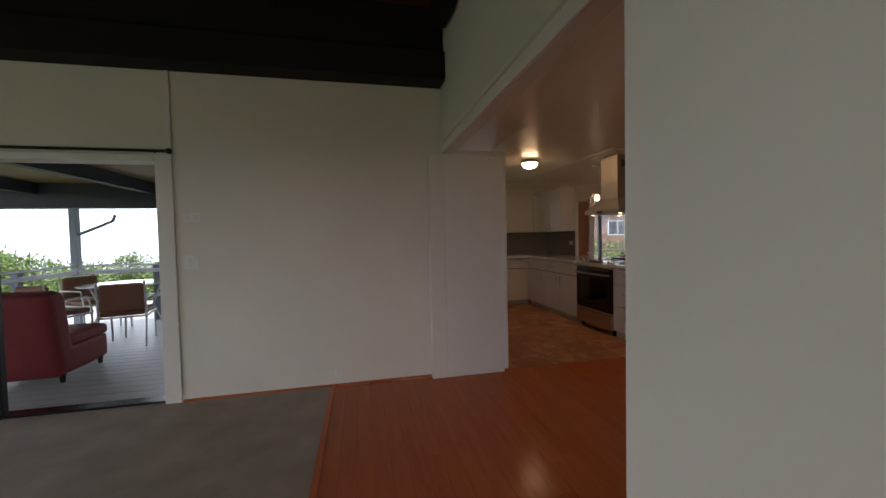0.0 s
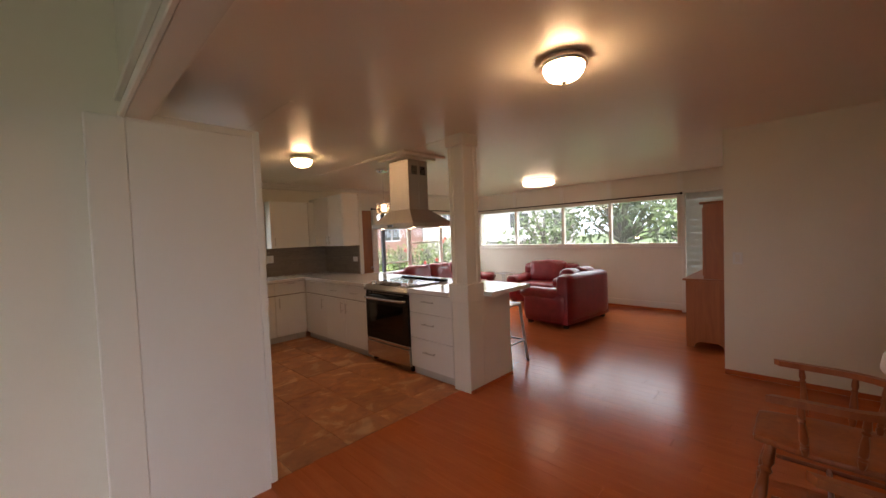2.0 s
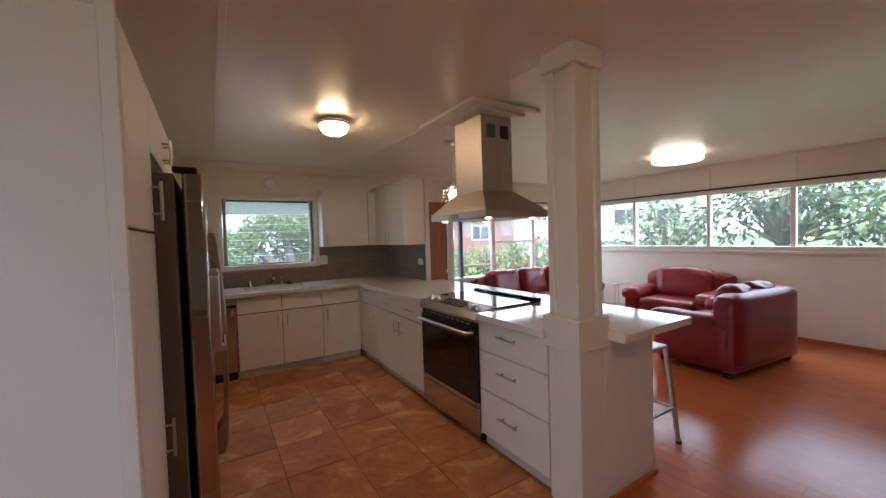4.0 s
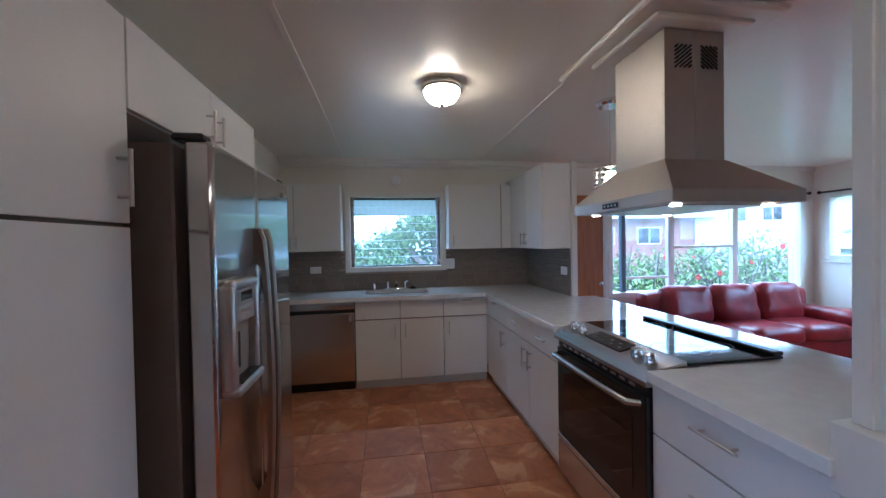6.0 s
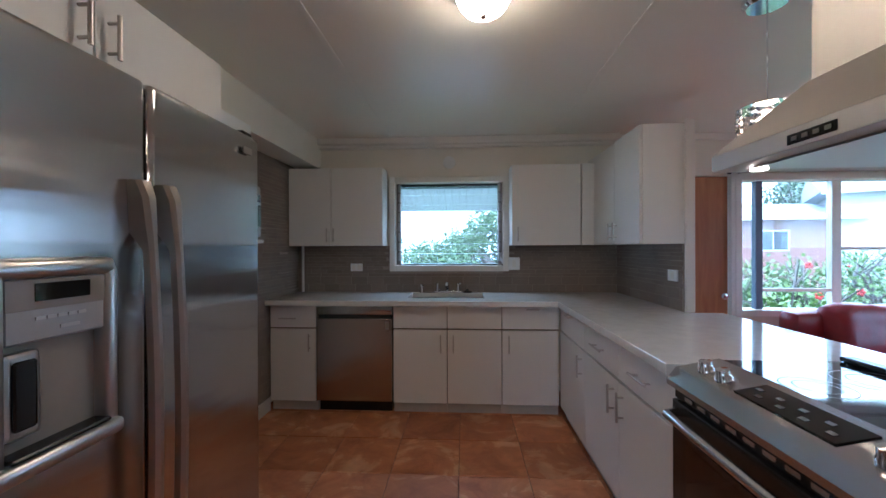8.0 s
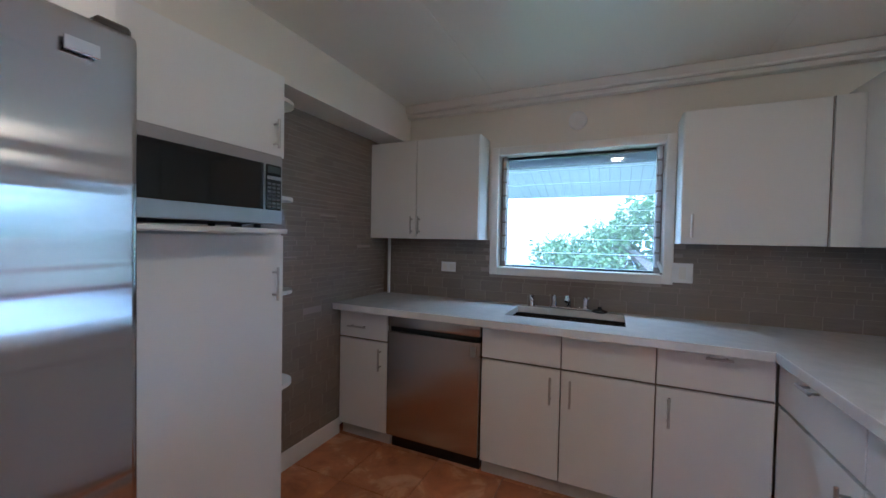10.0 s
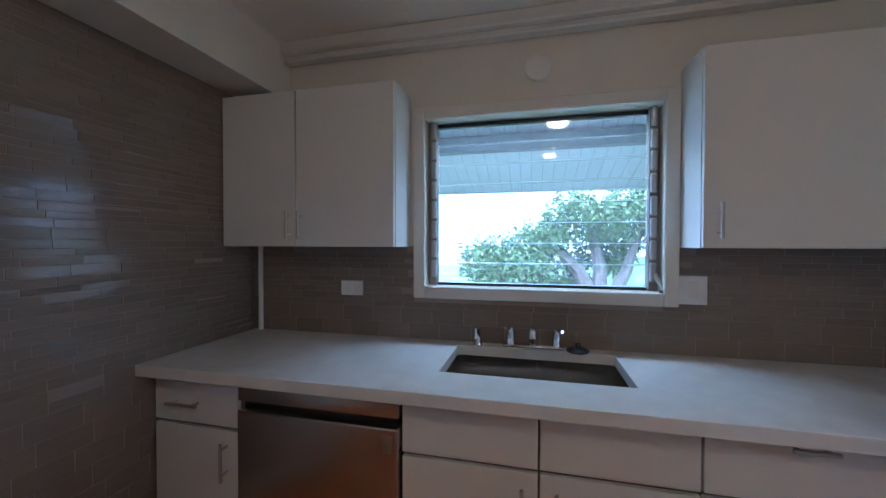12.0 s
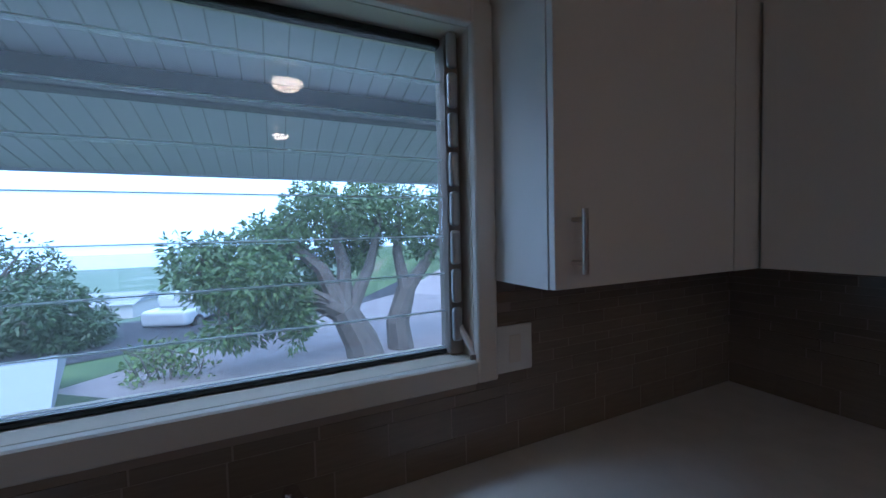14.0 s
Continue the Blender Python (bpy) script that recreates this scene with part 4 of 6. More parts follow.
def hood():
    t = thing("range_hood", (3.3, 4.2, 1.55), "stainless island chimney hood hung over the range", "range hood")
    part("rim", box(HX0, HX1, HY0, HY1, 1.556, 1.605, 0.002), HOODSTEEL, t)
    bm = bmesh.new()
    lo = [bm.verts.new(p) for p in ((HX0, HY0, 1.605), (HX1, HY0, 1.605), (HX1, HY1, 1.605), (HX0, HY1, 1.605))]
    hi = [bm.verts.new(p) for p in ((3.145, 4.01, 1.755), (3.44, 4.01, 1.755), (3.44, 4.35, 1.755), (3.145, 4.35, 1.755))]
    bm.faces.new(hi)
    for k in range(4):
        bm.faces.new((lo[k], lo[(k + 1) % 4], hi[(k + 1) % 4], hi[k]))
    bmesh.ops.recalc_face_normals(bm, faces=bm.faces)
    part("canopy", bm, HOODSTEEL, t, "sloped stainless canopy")
    ch = part("chimney", box(3.15, 3.295, 4.013, 4.347, 1.752, 2.30, 0.002), HOODSTEEL, t)
    part("chimney", box(3.297, 3.436, 4.013, 4.347, 1.752, 2.30, 0.002), HOODSTEEL, t)
    for cx, lean in ((3.238, 1), (3.362, -1)):
        for k in range(-4, 5):
            slot = bmesh.new()
            c, sn = math.cos(radians(38)), math.sin(radians(38)) * lean
            ends = []
            for e in (-0.055, 0.055):
                ends.append((max(-0.040, min(0.040, e * c)), e))
            (xa, _), (xb, _) = ends
            za, zb = k * 0.0165 + xa * sn / c, k * 0.0165 + xb * sn / c
            while max(abs(za), abs(zb)) > 0.048 and xb - xa > 0.006:
                if abs(za) > 0.048:
                    xa += 0.002
                else:
                    xb -= 0.002
                za, zb = k * 0.0165 + xa * sn / c, k * 0.0165 + xb * sn / c
            if xb - xa < 0.012:
                slot.free()
                continue
            n = Vector((-(zb - za), 0, xb - xa)).normalized() * 0.0042
            v = [slot.verts.new((cx + px, py, 2.188 + pz)) for py in (4.0105, 4.0132) for px, pz in ((xa - n.x, za - n.z), (xb - n.x, zb - n.z), (xb + n.x, zb + n.z), (xa + n.x, za + n.z))]
            for f in ((0, 1, 2, 3), (7, 6, 5, 4), (0, 4, 5, 1), (1, 5, 6, 2), (2, 6, 7, 3), (3, 7, 4, 0)):
                slot.faces.new([v[q] for q in f])
            bmesh.ops.recalc_face_normals(slot, faces=slot.faces)
            part("vent_slot", slot, BLACK, ch)
    part("control_strip", box(HX0 - 0.002, HX0, 4.14, 4.26, 1.566, 1.59, 0.001), BLACK, t, "black button strip")
    for k in range(4):
        part("button", box(HX0 - 0.004, HX0 - 0.002, 4.15 + k * 0.027, 4.165 + k * 0.027, 1.573, 1.583), STEELH, t)
    part("filter", box(HX0 + 0.06, HX1 - 0.06, HY0 + 0.08, HY1 - 0.08, 1.551, 1.556), NICKEL, t, "metal grease filter")
    for x in (3.10, 3.52):
        for y in (3.90, 4.45):
            part("spotlight", lathe([(0, 0), (0.021, 0), (0.021, 0.004), (0, 0.004)], (x, y, 1.5515 - 0.004), 20), LEDW, t, "lit round spotlight")


hood()


# stepped plate where the hood meets the ceiling
def ceiling_plate():
    t = thing("ceiling_plate", (3.3, 4.2, 2.3), "painted stepped ceiling plate around the hood", "trim", "", "structure")
    part("plate", box(2.99, 3.62, 3.88, 4.65, CEILING - 0.03, CEILING, 0.018, 2), CEIL, t)
    part("inner_plate", box(3.065, 3.525, 3.945, 4.43, CEILING - 0.055, CEILING - 0.03, 0.016, 2), CEIL, t)


ceiling_plate()

# ---- sink and tap ----
BRONZESTEEL = metal("sink_steel", (0.36, 0.30, 0.25), 0.26, (40, 1, 1), 0.06)


def sink():
    t = thing("sink", (2.1, 6.6, 0.7), "undermount stainless steel sink set in the worktop", "sink")
    bm = bmesh.new()
    x0, x1, y0, y1, z0, z1 = 1.772, 2.429, 6.424, 6.786, 0.69, 0.872
    cube_into(bm, x0, x1, y0, y1, z0, z1)
    bmesh.ops.delete(bm, geom=[f for f in bm.faces if f.normal.z > 0.9], context="FACES")
    es = [e for e in bm.edges if len(e.link_faces) == 2]
    bmesh.ops.bevel(bm, geom=es, offset=0.03, segments=4, affect="EDGES", profile=0.5)
    bmesh.ops.solidify(bm, geom=list(bm.faces), thickness=-0.003)
    part("basin", bm, BRONZESTEEL, t, "", True)
    part("drain", lathe([(0, 0), (0.045, 0), (0.045, 0.004), (0.03, 0.002), (0, 0.001)], (2.1, 6.6, 0.697), 24), CHROME, t, "steel drain ring")


sink()


def tap():
    t = thing("faucet", (2.09, 6.80, 0.915), "chrome two-handle kitchen faucet on the worktop", "faucet")
    part("base_plate", box(1.975, 2.232, 6.785, 6.835, 0.915, 0.932, 0.008, 2), CHROME, t, "", True)
    part("spout", tube([(2.10, 6.81, 0.93), (2.10, 6.81, 0.985), (2.10, 6.795, 1.008), (2.10, 6.76, 1.014), (2.10, 6.68, 1.005), (2.10, 6.665, 0.985)], 0.0145, 12), CHROME, t, "", True)
    for x in (2.008, 2.20):
        h = part("handle_body", lathe([(0, 0), (0.019, 0), (0.0165, 0.02), (0.017, 0.06), (0.014, 0.072), (0, 0.075)], (x, 6.81, 0.93), 16), CHROME, t, "", True)
        part("lever", tube([(x, 6.81, 0.995), (x + (0.008 if x > 2.1 else -0.008), 6.79, 1.0), (x + (0.02 if x > 2.1 else -0.02), 6.765, 1.002)], 0.0075, 8), CHROME, h, "", True)
    t2 = thing("soap_dispenser", (1.862, 6.81, 0.915), "small chrome sprayer beside the faucet", "faucet")
    part("body", lathe([(0, 0), (0.022, 0), (0.018, 0.02), (0.015, 0.055), (0.018, 0.075), (0, 0.085)], (1.862, 6.81, 0.915), 16), CHROME, t2, "", True)
    t3 = thing("sink_stopper", (2.285, 6.80, 0.915), "black rubber sink stopper lying on the worktop", "stopper")
    part("disc", lathe([(0, 0), (0.045, 0), (0.047, 0.006), (0.03, 0.016), (0.012, 0.018), (0.011, 0.034), (0, 0.036)], (2.285, 6.80, 0.9155), 20), BLACK, t3, "", True)


tap()


# ---- lamps ----
WARM = glowing("lit_opal_glass", (1.0, 0.75, 0.48), 24)
WARM_BRIGHT = glowing("bright_lit_opal_glass", (1.0, 0.76, 0.50), 31)
COOL = glowing("lit_white_drum", (1.0, 0.93, 0.82), 3.5)


LAMPRIM = metal("polished_nickel_rim", (0.72, 0.69, 0.65), 0.22, (20, 20, 20), 0.0)


def dome_lamp(x, y, label, bowl):
    t = thing("ceiling_lamp", (x, y, CEILING), label, "ceiling lamp", "dome ceiling lamps")
    part("rim", lathe([(0, 0), (0.118, 0), (0.122, -0.008), (0.1245, -0.02), (0.1235, -0.032), (0.118, -0.042), (0.107, -0.044), (0, -0.044)], (x, y, CEILING), 40), LAMPRIM, t, "satin nickel rim", True)
    part("shade", lathe([(0.106, -0.045), (0.106, -0.052), (0.098, -0.073), (0.080, -0.095), (0.05, -0.110), (0.014, -0.117), (0, -0.117)], (x, y, CEILING), 40), bowl, t, "lit opal glass bowl", True)
    part("finial", lathe([(0, 0), (0.014, 0), (0.012, -0.01), (0.006, -0.014), (0, -0.016)], (x, y, CEILING - 0.117), 12), NICKEL, t, "", True)


dome_lamp(2.336, 4.811, "lit dome ceiling lamp with a nickel rim in the kitchen", WARM)
dome_lamp(2.376, 1.831, "lit dome ceiling lamp with a nickel rim in the dining room", WARM_BRIGHT)
t = thing("ceiling_lamp", (6.42, 4.3, CEILING), "large lit white drum ceiling lamp", "ceiling lamp")
part("base", lathe([(0, 0), (0.26, 0), (0.26, -0.015), (0, -0.015)], (6.42, 4.3, CEILING), 40), WHITEPL, t)
part("shade", lathe([(0.26, -0.015), (0.272, -0.025), (0.272, -0.075), (0.255, -0.09), (0, -0.095)], (6.42, 4.3, CEILING), 48), COOL, t, "lit white acrylic drum", True)

BULB = glowing("small_warm_bulb", (1.0, 0.76, 0.5), 7)
CRYSTAL = glass("crystal", (0.95, 0.95, 0.92), 0.02)


def pendant(x, y):
    t = thing("pendant_lamp", (x, y, CEILING), "chrome pendant lamp with a beaded crystal shade", "pendant lamp")
    part("canopy", lathe([(0, 0), (0.085, 0), (0.085, -0.02), (0.07, -0.035), (0, -0.035)], (x, y, CEILING), 28), CHROME, t, "", True)
    part("wire", cyl((x, y, CEILING - 0.035), (x, y, 1.93), 0.003, None, 6), CHROME, t)
    sh = part("shade_frame", lathe([(0, 0.02), (0.02, 0.02), (0.02, 0.0), (0.10, -0.005), (0.105, -0.012), (0, -0.012)], (x, y, 1.915), 24), CHROME, t, "", True)
    part("bulb", lathe([(0, 0), (0.03, -0.01), (0.04, -0.05), (0.03, -0.09), (0, -0.10)], (x, y, 1.895), 14), BULB, t, "lit bulb", True)
    for ring in range(5):
        for k in range(16):
            a = 2 * math.pi * (k + 0.5 * (ring % 2)) / 16
            b = bmesh.new()
            bmesh.ops.create_icosphere(b, subdivisions=1, radius=0.016, matrix=Matrix.Translation((x + 0.095 * math.cos(a), y + 0.095 * math.sin(a), 1.885 - ring * 0.03)))
            part("crystal_bead", b, CRYSTAL if k % 3 else CHROME, sh)


pendant(3.51, 4.95)


# ---- outlets, detectors ----
def plate(at, w, h, normal, label, slots=True):
    x, y, z = at
    t = thing("outlet_plate" if slots else "switch_plate", at, label, "outlet" if slots else "switch", "wall plates")
    if normal == "-y":
        part("cover", box(x - w / 2, x + w / 2, y - 0.007, y, z - h / 2, z + h / 2, 0.002), WHITEPL, t)
        for s in ((-0.25, 0.25) if w > h else (0,)):
            part("insert", box(x + s * w - 0.017, x + s * w + 0.017, y - 0.009, y - 0.007, z - h * 0.3, z + h * 0.3, 0.001), TRIM, t)
    else:
        part("cover", box(x - 0.007, x, y - w / 2, y + w / 2, z - h / 2, z + h / 2, 0.002), WHITEPL, t)
        part("insert", box(x - 0.009, x - 0.007, y - 0.017, y + 0.017, z - h * 0.3, z + h * 0.3, 0.001), TRIM, t)


plate((1.235, 6.842, 1.148), 0.115, 0.072, "-y", "white outlet plate on the brown tile backsplash")
plate((2.72, 6.838, 1.182), 0.105, 0.115, "-y", "white outlet plate beside the window frame")
plate((3.652, 5.91, 1.14), 0.12, 0.075, "-x", "white outlet plate on the brown tile")
plate((-1.40, 3.249, 1.14), 0.115, 0.115, "-y", "white double switch plate by the sliding door", False)
plate((-1.38, 3.249, 1.50), 0.12, 0.075, "-y", "white thermostat plate above the switch", False)
plate((-0.30, 3.249, 0.12), 0.115, 0.075, "-y", "white painted outlet at the foot of the wall")
plate((4.949, 1.38, 1.13), 0.075, 0.115, "-x", "white switch plate at the wall end", False)
t = thing("detector", (2.12, NORTH, 2.135), "white round detector on the wall above the window", "detector")
part("case", lathe([(0, 0), (0.058, 0), (0.056, 0.02), (0.04, 0.032), (0, 0.034)], n=28), WHITEPL, t, "", True).matrix_basis = pose(2.12, NORTH, 2.135, 90, 0, 0)

# ---- upholstered furniture ----
def puff(x0, x1, y0, y1, z0, z1, r, wob=0.01, seed=0):
    """A stuffed cushion: a rounded block with a swollen, slightly creased skin."""
    bm = box(x0, x1, y0, y1, z0, z1)
    bmesh.ops.subdivide_edges(bm, edges=bm.edges[:], cuts=9, use_grid_fill=True)
    c = Vector(((x0 + x1) / 2, (y0 + y1) / 2, (z0 + z1) / 2))
    hx, hy, hz = (x1 - x0) / 2, (y1 - y0) / 2, (z1 - z0) / 2
    r = min(r, hx, hy, hz)
    for v in bm.verts:
        d = v.co - c
        q = Vector((max(-hx + r, min(hx - r, d.x)), max(-hy + r, min(hy - r, d.y)), max(-hz + r, min(hz - r, d.z))))
        e = d - q
        if e.length > 1e-6:
            e = e.normalized() * r
        d = q + e
        n = noise.noise(v.co * 4 + Vector((seed, 0, 0))) + 0.5 * noise.noise(v.co * 11 + Vector((0, seed, 0)))
        v.co = c + d * (1 + wob * n / max(0.15, d.length)) + Vector((0, 0, 0))
    return bm


def settee(name, width, seats, label, m, depth=0.86):
    """A leather settee that faces -y, built round the origin."""
    t = thing(name, (0, 0, 0), label, "sofa" if seats > 1 else "armchair", "red leather seating")
    w = width / 2
    part("base", puff(-w + 0.03, w - 0.03, -depth / 2 + 0.06, depth / 2 - 0.02, 0.05, 0.30, 0.04, 0.004, 1), LEATHER, t, "", True)
    part("back_frame", puff(-w + 0.03, w - 0.03, depth / 2 - 0.24, depth / 2, 0.08, 0.80, 0.09, 0.008, 2), LEATHER, t, "", True)
    aw = 0.25
    inner = 2 * (w - aw)
    for k in range(seats):
        a = -w + aw + k * inner / seats
        b = a + inner / seats
        part("seat_cushion", puff(a + 0.004, b - 0.004, -depth / 2, depth / 2 - 0.24, 0.27, 0.455, 0.075, 0.014, 10 + k), LEATHER, t, "", True)
        bc = puff(a - (0.02 if k == 0 else 0) + 0.004, b + (0.02 if k == seats - 1 else 0) - 0.004, depth / 2 - 0.42, depth / 2 - 0.16, 0.40, 0.87, 0.125, 0.032, 20 + k)
        bmesh.ops.rotate(bc, verts=bc.verts, cent=(0, depth / 2 - 0.29, 0.42), matrix=Matrix.Rotation(radians(-13), 3, "X"))
        part("back_cushion", bc, LEATHER, t, "creased leather back cushion", True)
    for s in (-1, 1):
        x0, x1 = sorted((s * w, s * (w - aw)))
        part("arm", puff(x0, x1, -depth / 2 + 0.03, depth / 2 - 0.05, 0.06, 0.54, 0.10, 0.008, 31 + s), LEATHER, t, "", True)
        part("arm_pad", puff(x0 - 0.018, x1 + 0.018, -depth / 2 - 0.02, depth / 2 - 0.16, 0.40, 0.58, 0.09, 0.02, 41 + s), LEATHER, t, "puffed leather arm top", True)
        for fy in (-depth / 2 + 0.12, depth / 2 - 0.1):
            part("foot", box(s * (w - 0.11) - 0.035, s * (w - 0.11) + 0.035, fy - 0.035, fy + 0.035, 0.0, 0.06, 0.006), BLACK, t)
    t.matrix_basis = m
    return t


settee("sofa", 2.35, 3, "long red leather sofa under the wide window", pose(6.12, 6.35, 0, 0, 0, 0))
settee("armchair", 1.26, 1, "wide red leather armchair against the east wall", pose(7.28, 4.72, 0, 0, 0, -90))
settee("loveseat", 1.30, 2, "red leather loveseat with its back to the dining room", pose(6.22, 3.74, 0, 0, 0, 174))

# ---- hutch ----
t = thing("hutch", (6.3, 1.72, 0), "maple hutch with a tall top and bracket feet", "hutch")
bm = bmesh.new()
prof = [(1.50, 0.0), (1.58, 0.0), (1.60, 0.05), (1.64, 0.075), (1.82, 0.075), (1.86, 0.05), (1.88, 0.0), (1.955, 0.0), (1.955, 0.80), (1.50, 0.80)]
lo, hi = [bm.verts.new((5.70, y, z)) for y, z in prof], [bm.verts.new((5.722, y, z)) for y, z in prof]
bm.faces.new(lo), bm.faces.new(hi[::-1])
for k in range(len(prof)):
    bm.faces.new((lo[k], lo[(k + 1) % len(prof)], hi[(k + 1) % len(prof)], hi[k]))
bmesh.ops.recalc_face_normals(bm, faces=bm.faces)
part("side_panel", bm, HUTCH, t, "side panel with a cut bracket foot")
part("side_panel", box(6.88, 6.90, 1.50, 1.955, 0.0, 0.80), HUTCH, t)
part("case", box(5.722, 6.88, 1.505, 1.94, 0.08, 0.80), HUTCH, t)
for x0 in (5.74, 6.12, 6.50):
    d = part("door", box(x0, x0 + 0.36, 1.94, 1.958, 0.12, 0.58, 0.004), HUTCH, t)
    part("knob", lathe([(0, 0), (0.012, 0), (0.016, 0.012), (0, 0.02)], n=12), HUTCH, d, "turned wooden knob").matrix_basis = pose(x0 + 0.32, 1.958, 0.4, -90, 0, 0)
    part("drawer", box(x0, x0 + 0.36, 1.94, 1.958, 0.60, 0.78, 0.004), HUTCH, t)
part("top", box(5.68, 6.92, 1.49, 1.985, 0.80, 0.825, 0.006, 2), HUTCH, t)
part("upper_case", box(5.71, 6.89, 1.495, 1.775, 0.825, 1.70, 0.003), HUTCH, t)
for x0 in (5.74, 6.12, 6.50):
    part("upper_door", box(x0, x0 + 0.36, 1.775, 1.79, 0.86, 1.66, 0.004), HUTCH, t)
part("cornice", box(5.685, 6.915, 1.49, 1.81, 1.70, 1.725, 0.008, 2), HUTCH, t)

# ---- bar stool ----
GALV = metal("galvanised_steel", (0.62, 0.64, 0.66), 0.4, (3, 3, 3), 0.02)
t = thing("bar_stool", (3.93, 3.36, 0), "galvanised metal bar stool under the counter overhang", "stool")
part("seat", puff(3.79, 4.07, 3.22, 3.50, 0.635, 0.665, 0.014, 0.0, 3), GALV, t, "", True)
corners = [(-1, -1), (1, -1), (1, 1), (-1, 1)]
for sx, sy in corners:
    part("leg", tube([(3.93 + sx * 0.125, 3.36 + sy * 0.125, 0.64), (3.93 + sx * 0.165, 3.36 + sy * 0.185, 0.012)], 0.016, 8), GALV, t, "", True)
    part("foot_cap", cyl((3.93 + sx * 0.166, 3.36 + sy * 0.186, 0.0), (3.93 + sx * 0.165, 3.36 + sy * 0.185, 0.02), 0.02, None, 10), BLACK, t)
for k in range(4):
    (ax, ay), (bx, by) = corners[k], corners[(k + 1) % 4]
    part("rung", tube([(3.93 + ax * 0.15, 3.36 + ay * 0.163, 0.24), (3.93 + bx * 0.15, 3.36 + by * 0.163, 0.24)], 0.009, 8), GALV, t, "", True)

# ---- side table in the corner ----
t = thing("side_table", (7.3, 5.72, 0), "small chrome side table with glass shelves", "side table")
for sx in (7.14, 7.46):
    for sy in (5.58, 5.86):
        part("leg", cyl((sx, sy, 0), (sx, sy, 0.58), 0.009, None, 8), GALV, t)
for z in (0.20, 0.57):
    part("glass_shelf", box(7.14, 7.46, 5.58, 5.86, z, z + 0.008, 0.002), GLASS, t)
    part("rail", tube([(7.14, 5.58, z), (7.46, 5.58, z), (7.46, 5.86, z), (7.14, 5.86, z), (7.14, 5.58, z)], 0.008, 8), GALV, t)


# ---- captain's chairs ----
def turned(a, b, r):
    bm = lathe([(0, 0), (r * 0.75, 0), (r * 0.9, 0.06), (r * 1.15, 0.14), (r * 0.7, 0.17), (r * 1.2, 0.2), (r * 0.7, 0.23), (r * 1.25, 0.30), (r * 1.05, 0.5), (r * 0.7, 0.68), (r * 1.15, 0.72), (r * 0.7, 0.76), (r * 1.1, 0.82), (r * 0.8, 1.0), (0, 1.0)], n=12)
    a, b = Vector(a), Vector(b)
    d = b - a
    bmesh.ops.transform(bm, verts=bm.verts, matrix=Matrix.Translation(a) @ d.to_track_quat("Z", "Y").to_matrix().to_4x4() @ Matrix.Diagonal((1, 1, d.length, 1)))
    return bm


def captains_chair():
    """Faces +y, built round the origin."""
    t = thing("captains_chair", (0, 0, 0), "varnished maple captain's chair with turned spindles", "chair", "dining chairs")
    bm = puff(-0.22, 0.22, -0.22, 0.27, 0.41, 0.45, 0.019, 0.0, 0)
    for v in bm.verts:
        v.co.x *= 1 - 1.1 * max(0.0, v.co.y - 0.05)
        v.co.z -= 0.012 * math.exp(-(v.co.x ** 2 + v.co.y ** 2) / 0.02) if v.co.z > 0.43 else 0
    part("seat", bm, CHAIRWOOD, t, "", True)
    for sx in (-1, 1):
        part("leg", turned((sx * 0.24, 0.27, 0.0), (sx * 0.165, 0.2, 0.415), 0.023), CHAIRWOOD, t, "", True)
        part("leg", turned((sx * 0.23, -0.25, 0.0), (sx * 0.17, -0.17, 0.415), 0.023), CHAIRWOOD, t, "", True)
        part("stretcher", cyl((sx * 0.215, 0.20, 0.19), (sx * 0.205, -0.22, 0.19), 0.011, None, 8), CHAIRWOOD, t, "", True)
    part("stretcher", cyl((-0.21, 0.0, 0.19), (0.21, 0.0, 0.19), 0.011, None, 8), CHAIRWOOD, t, "", True)
    n = 22
    arc = [(0.28 * math.cos(a), -0.02 - 0.26 * math.sin(a)) for a in [math.pi * k / n for k in range(n + 1)]]
    arc = [(0.29, 0.20), (0.285, 0.1)] + arc + [(-0.285, 0.1), (-0.29, 0.20)]

    def rail(z0, z1, w):
        bm = bmesh.new()
        rows = []
        for i, (x, y) in enumerate(arc):
            l = Vector((x, y + 0.02)).normalized()
            rows.append([bm.verts.new((x - l.x * w, y - l.y * w, z0)), bm.verts.new((x + l.x * w, y + l.y * w, z0)), bm.verts.new((x + l.x * w, y + l.y * w, z1)), bm.verts.new((x - l.x * w, y - l.y * w, z1))])
        for p, q in zip(rows, rows[1:]):
            for k in range(4):
                bm.faces.new((p[k], p[(k + 1) % 4], q[(k + 1) % 4], q[k]))
        bm.faces.new(rows[0]), bm.faces.new(rows[-1][::-1])
        bmesh.ops.recalc_face_normals(bm, faces=bm.faces)
        return bm
    part("arm_rail", rail(0.668, 0.697, 0.019), CHAIRWOOD, t, "bent arm and back rail", True)
    arc = arc[8:-8]
    part("crest", rail(0.697, 0.765, 0.017), CHAIRWOOD, t, "raised curved crest on the back rail", True)
    arc = [(0.29, 0.20), (0.285, 0.1)] + [(0.28 * math.cos(a), -0.02 - 0.26 * math.sin(a)) for a in [math.pi * k / n for k in range(n + 1)]] + [(-0.285, 0.1), (-0.29, 0.20)]
    for x, y in arc[1:-1:3]:
        part("spindle", turned((x * 0.82, y * 0.85, 0.44), (x, y, 0.67), 0.0135), CHAIRWOOD, t, "", True)
    return t


c1 = captains_chair()
c1.matrix_basis = pose(2.905, 0.83, 0, 0, 0, 0)
copy_thing(c1, pose(1.71, 0.70, 0, 0, 0, 0))

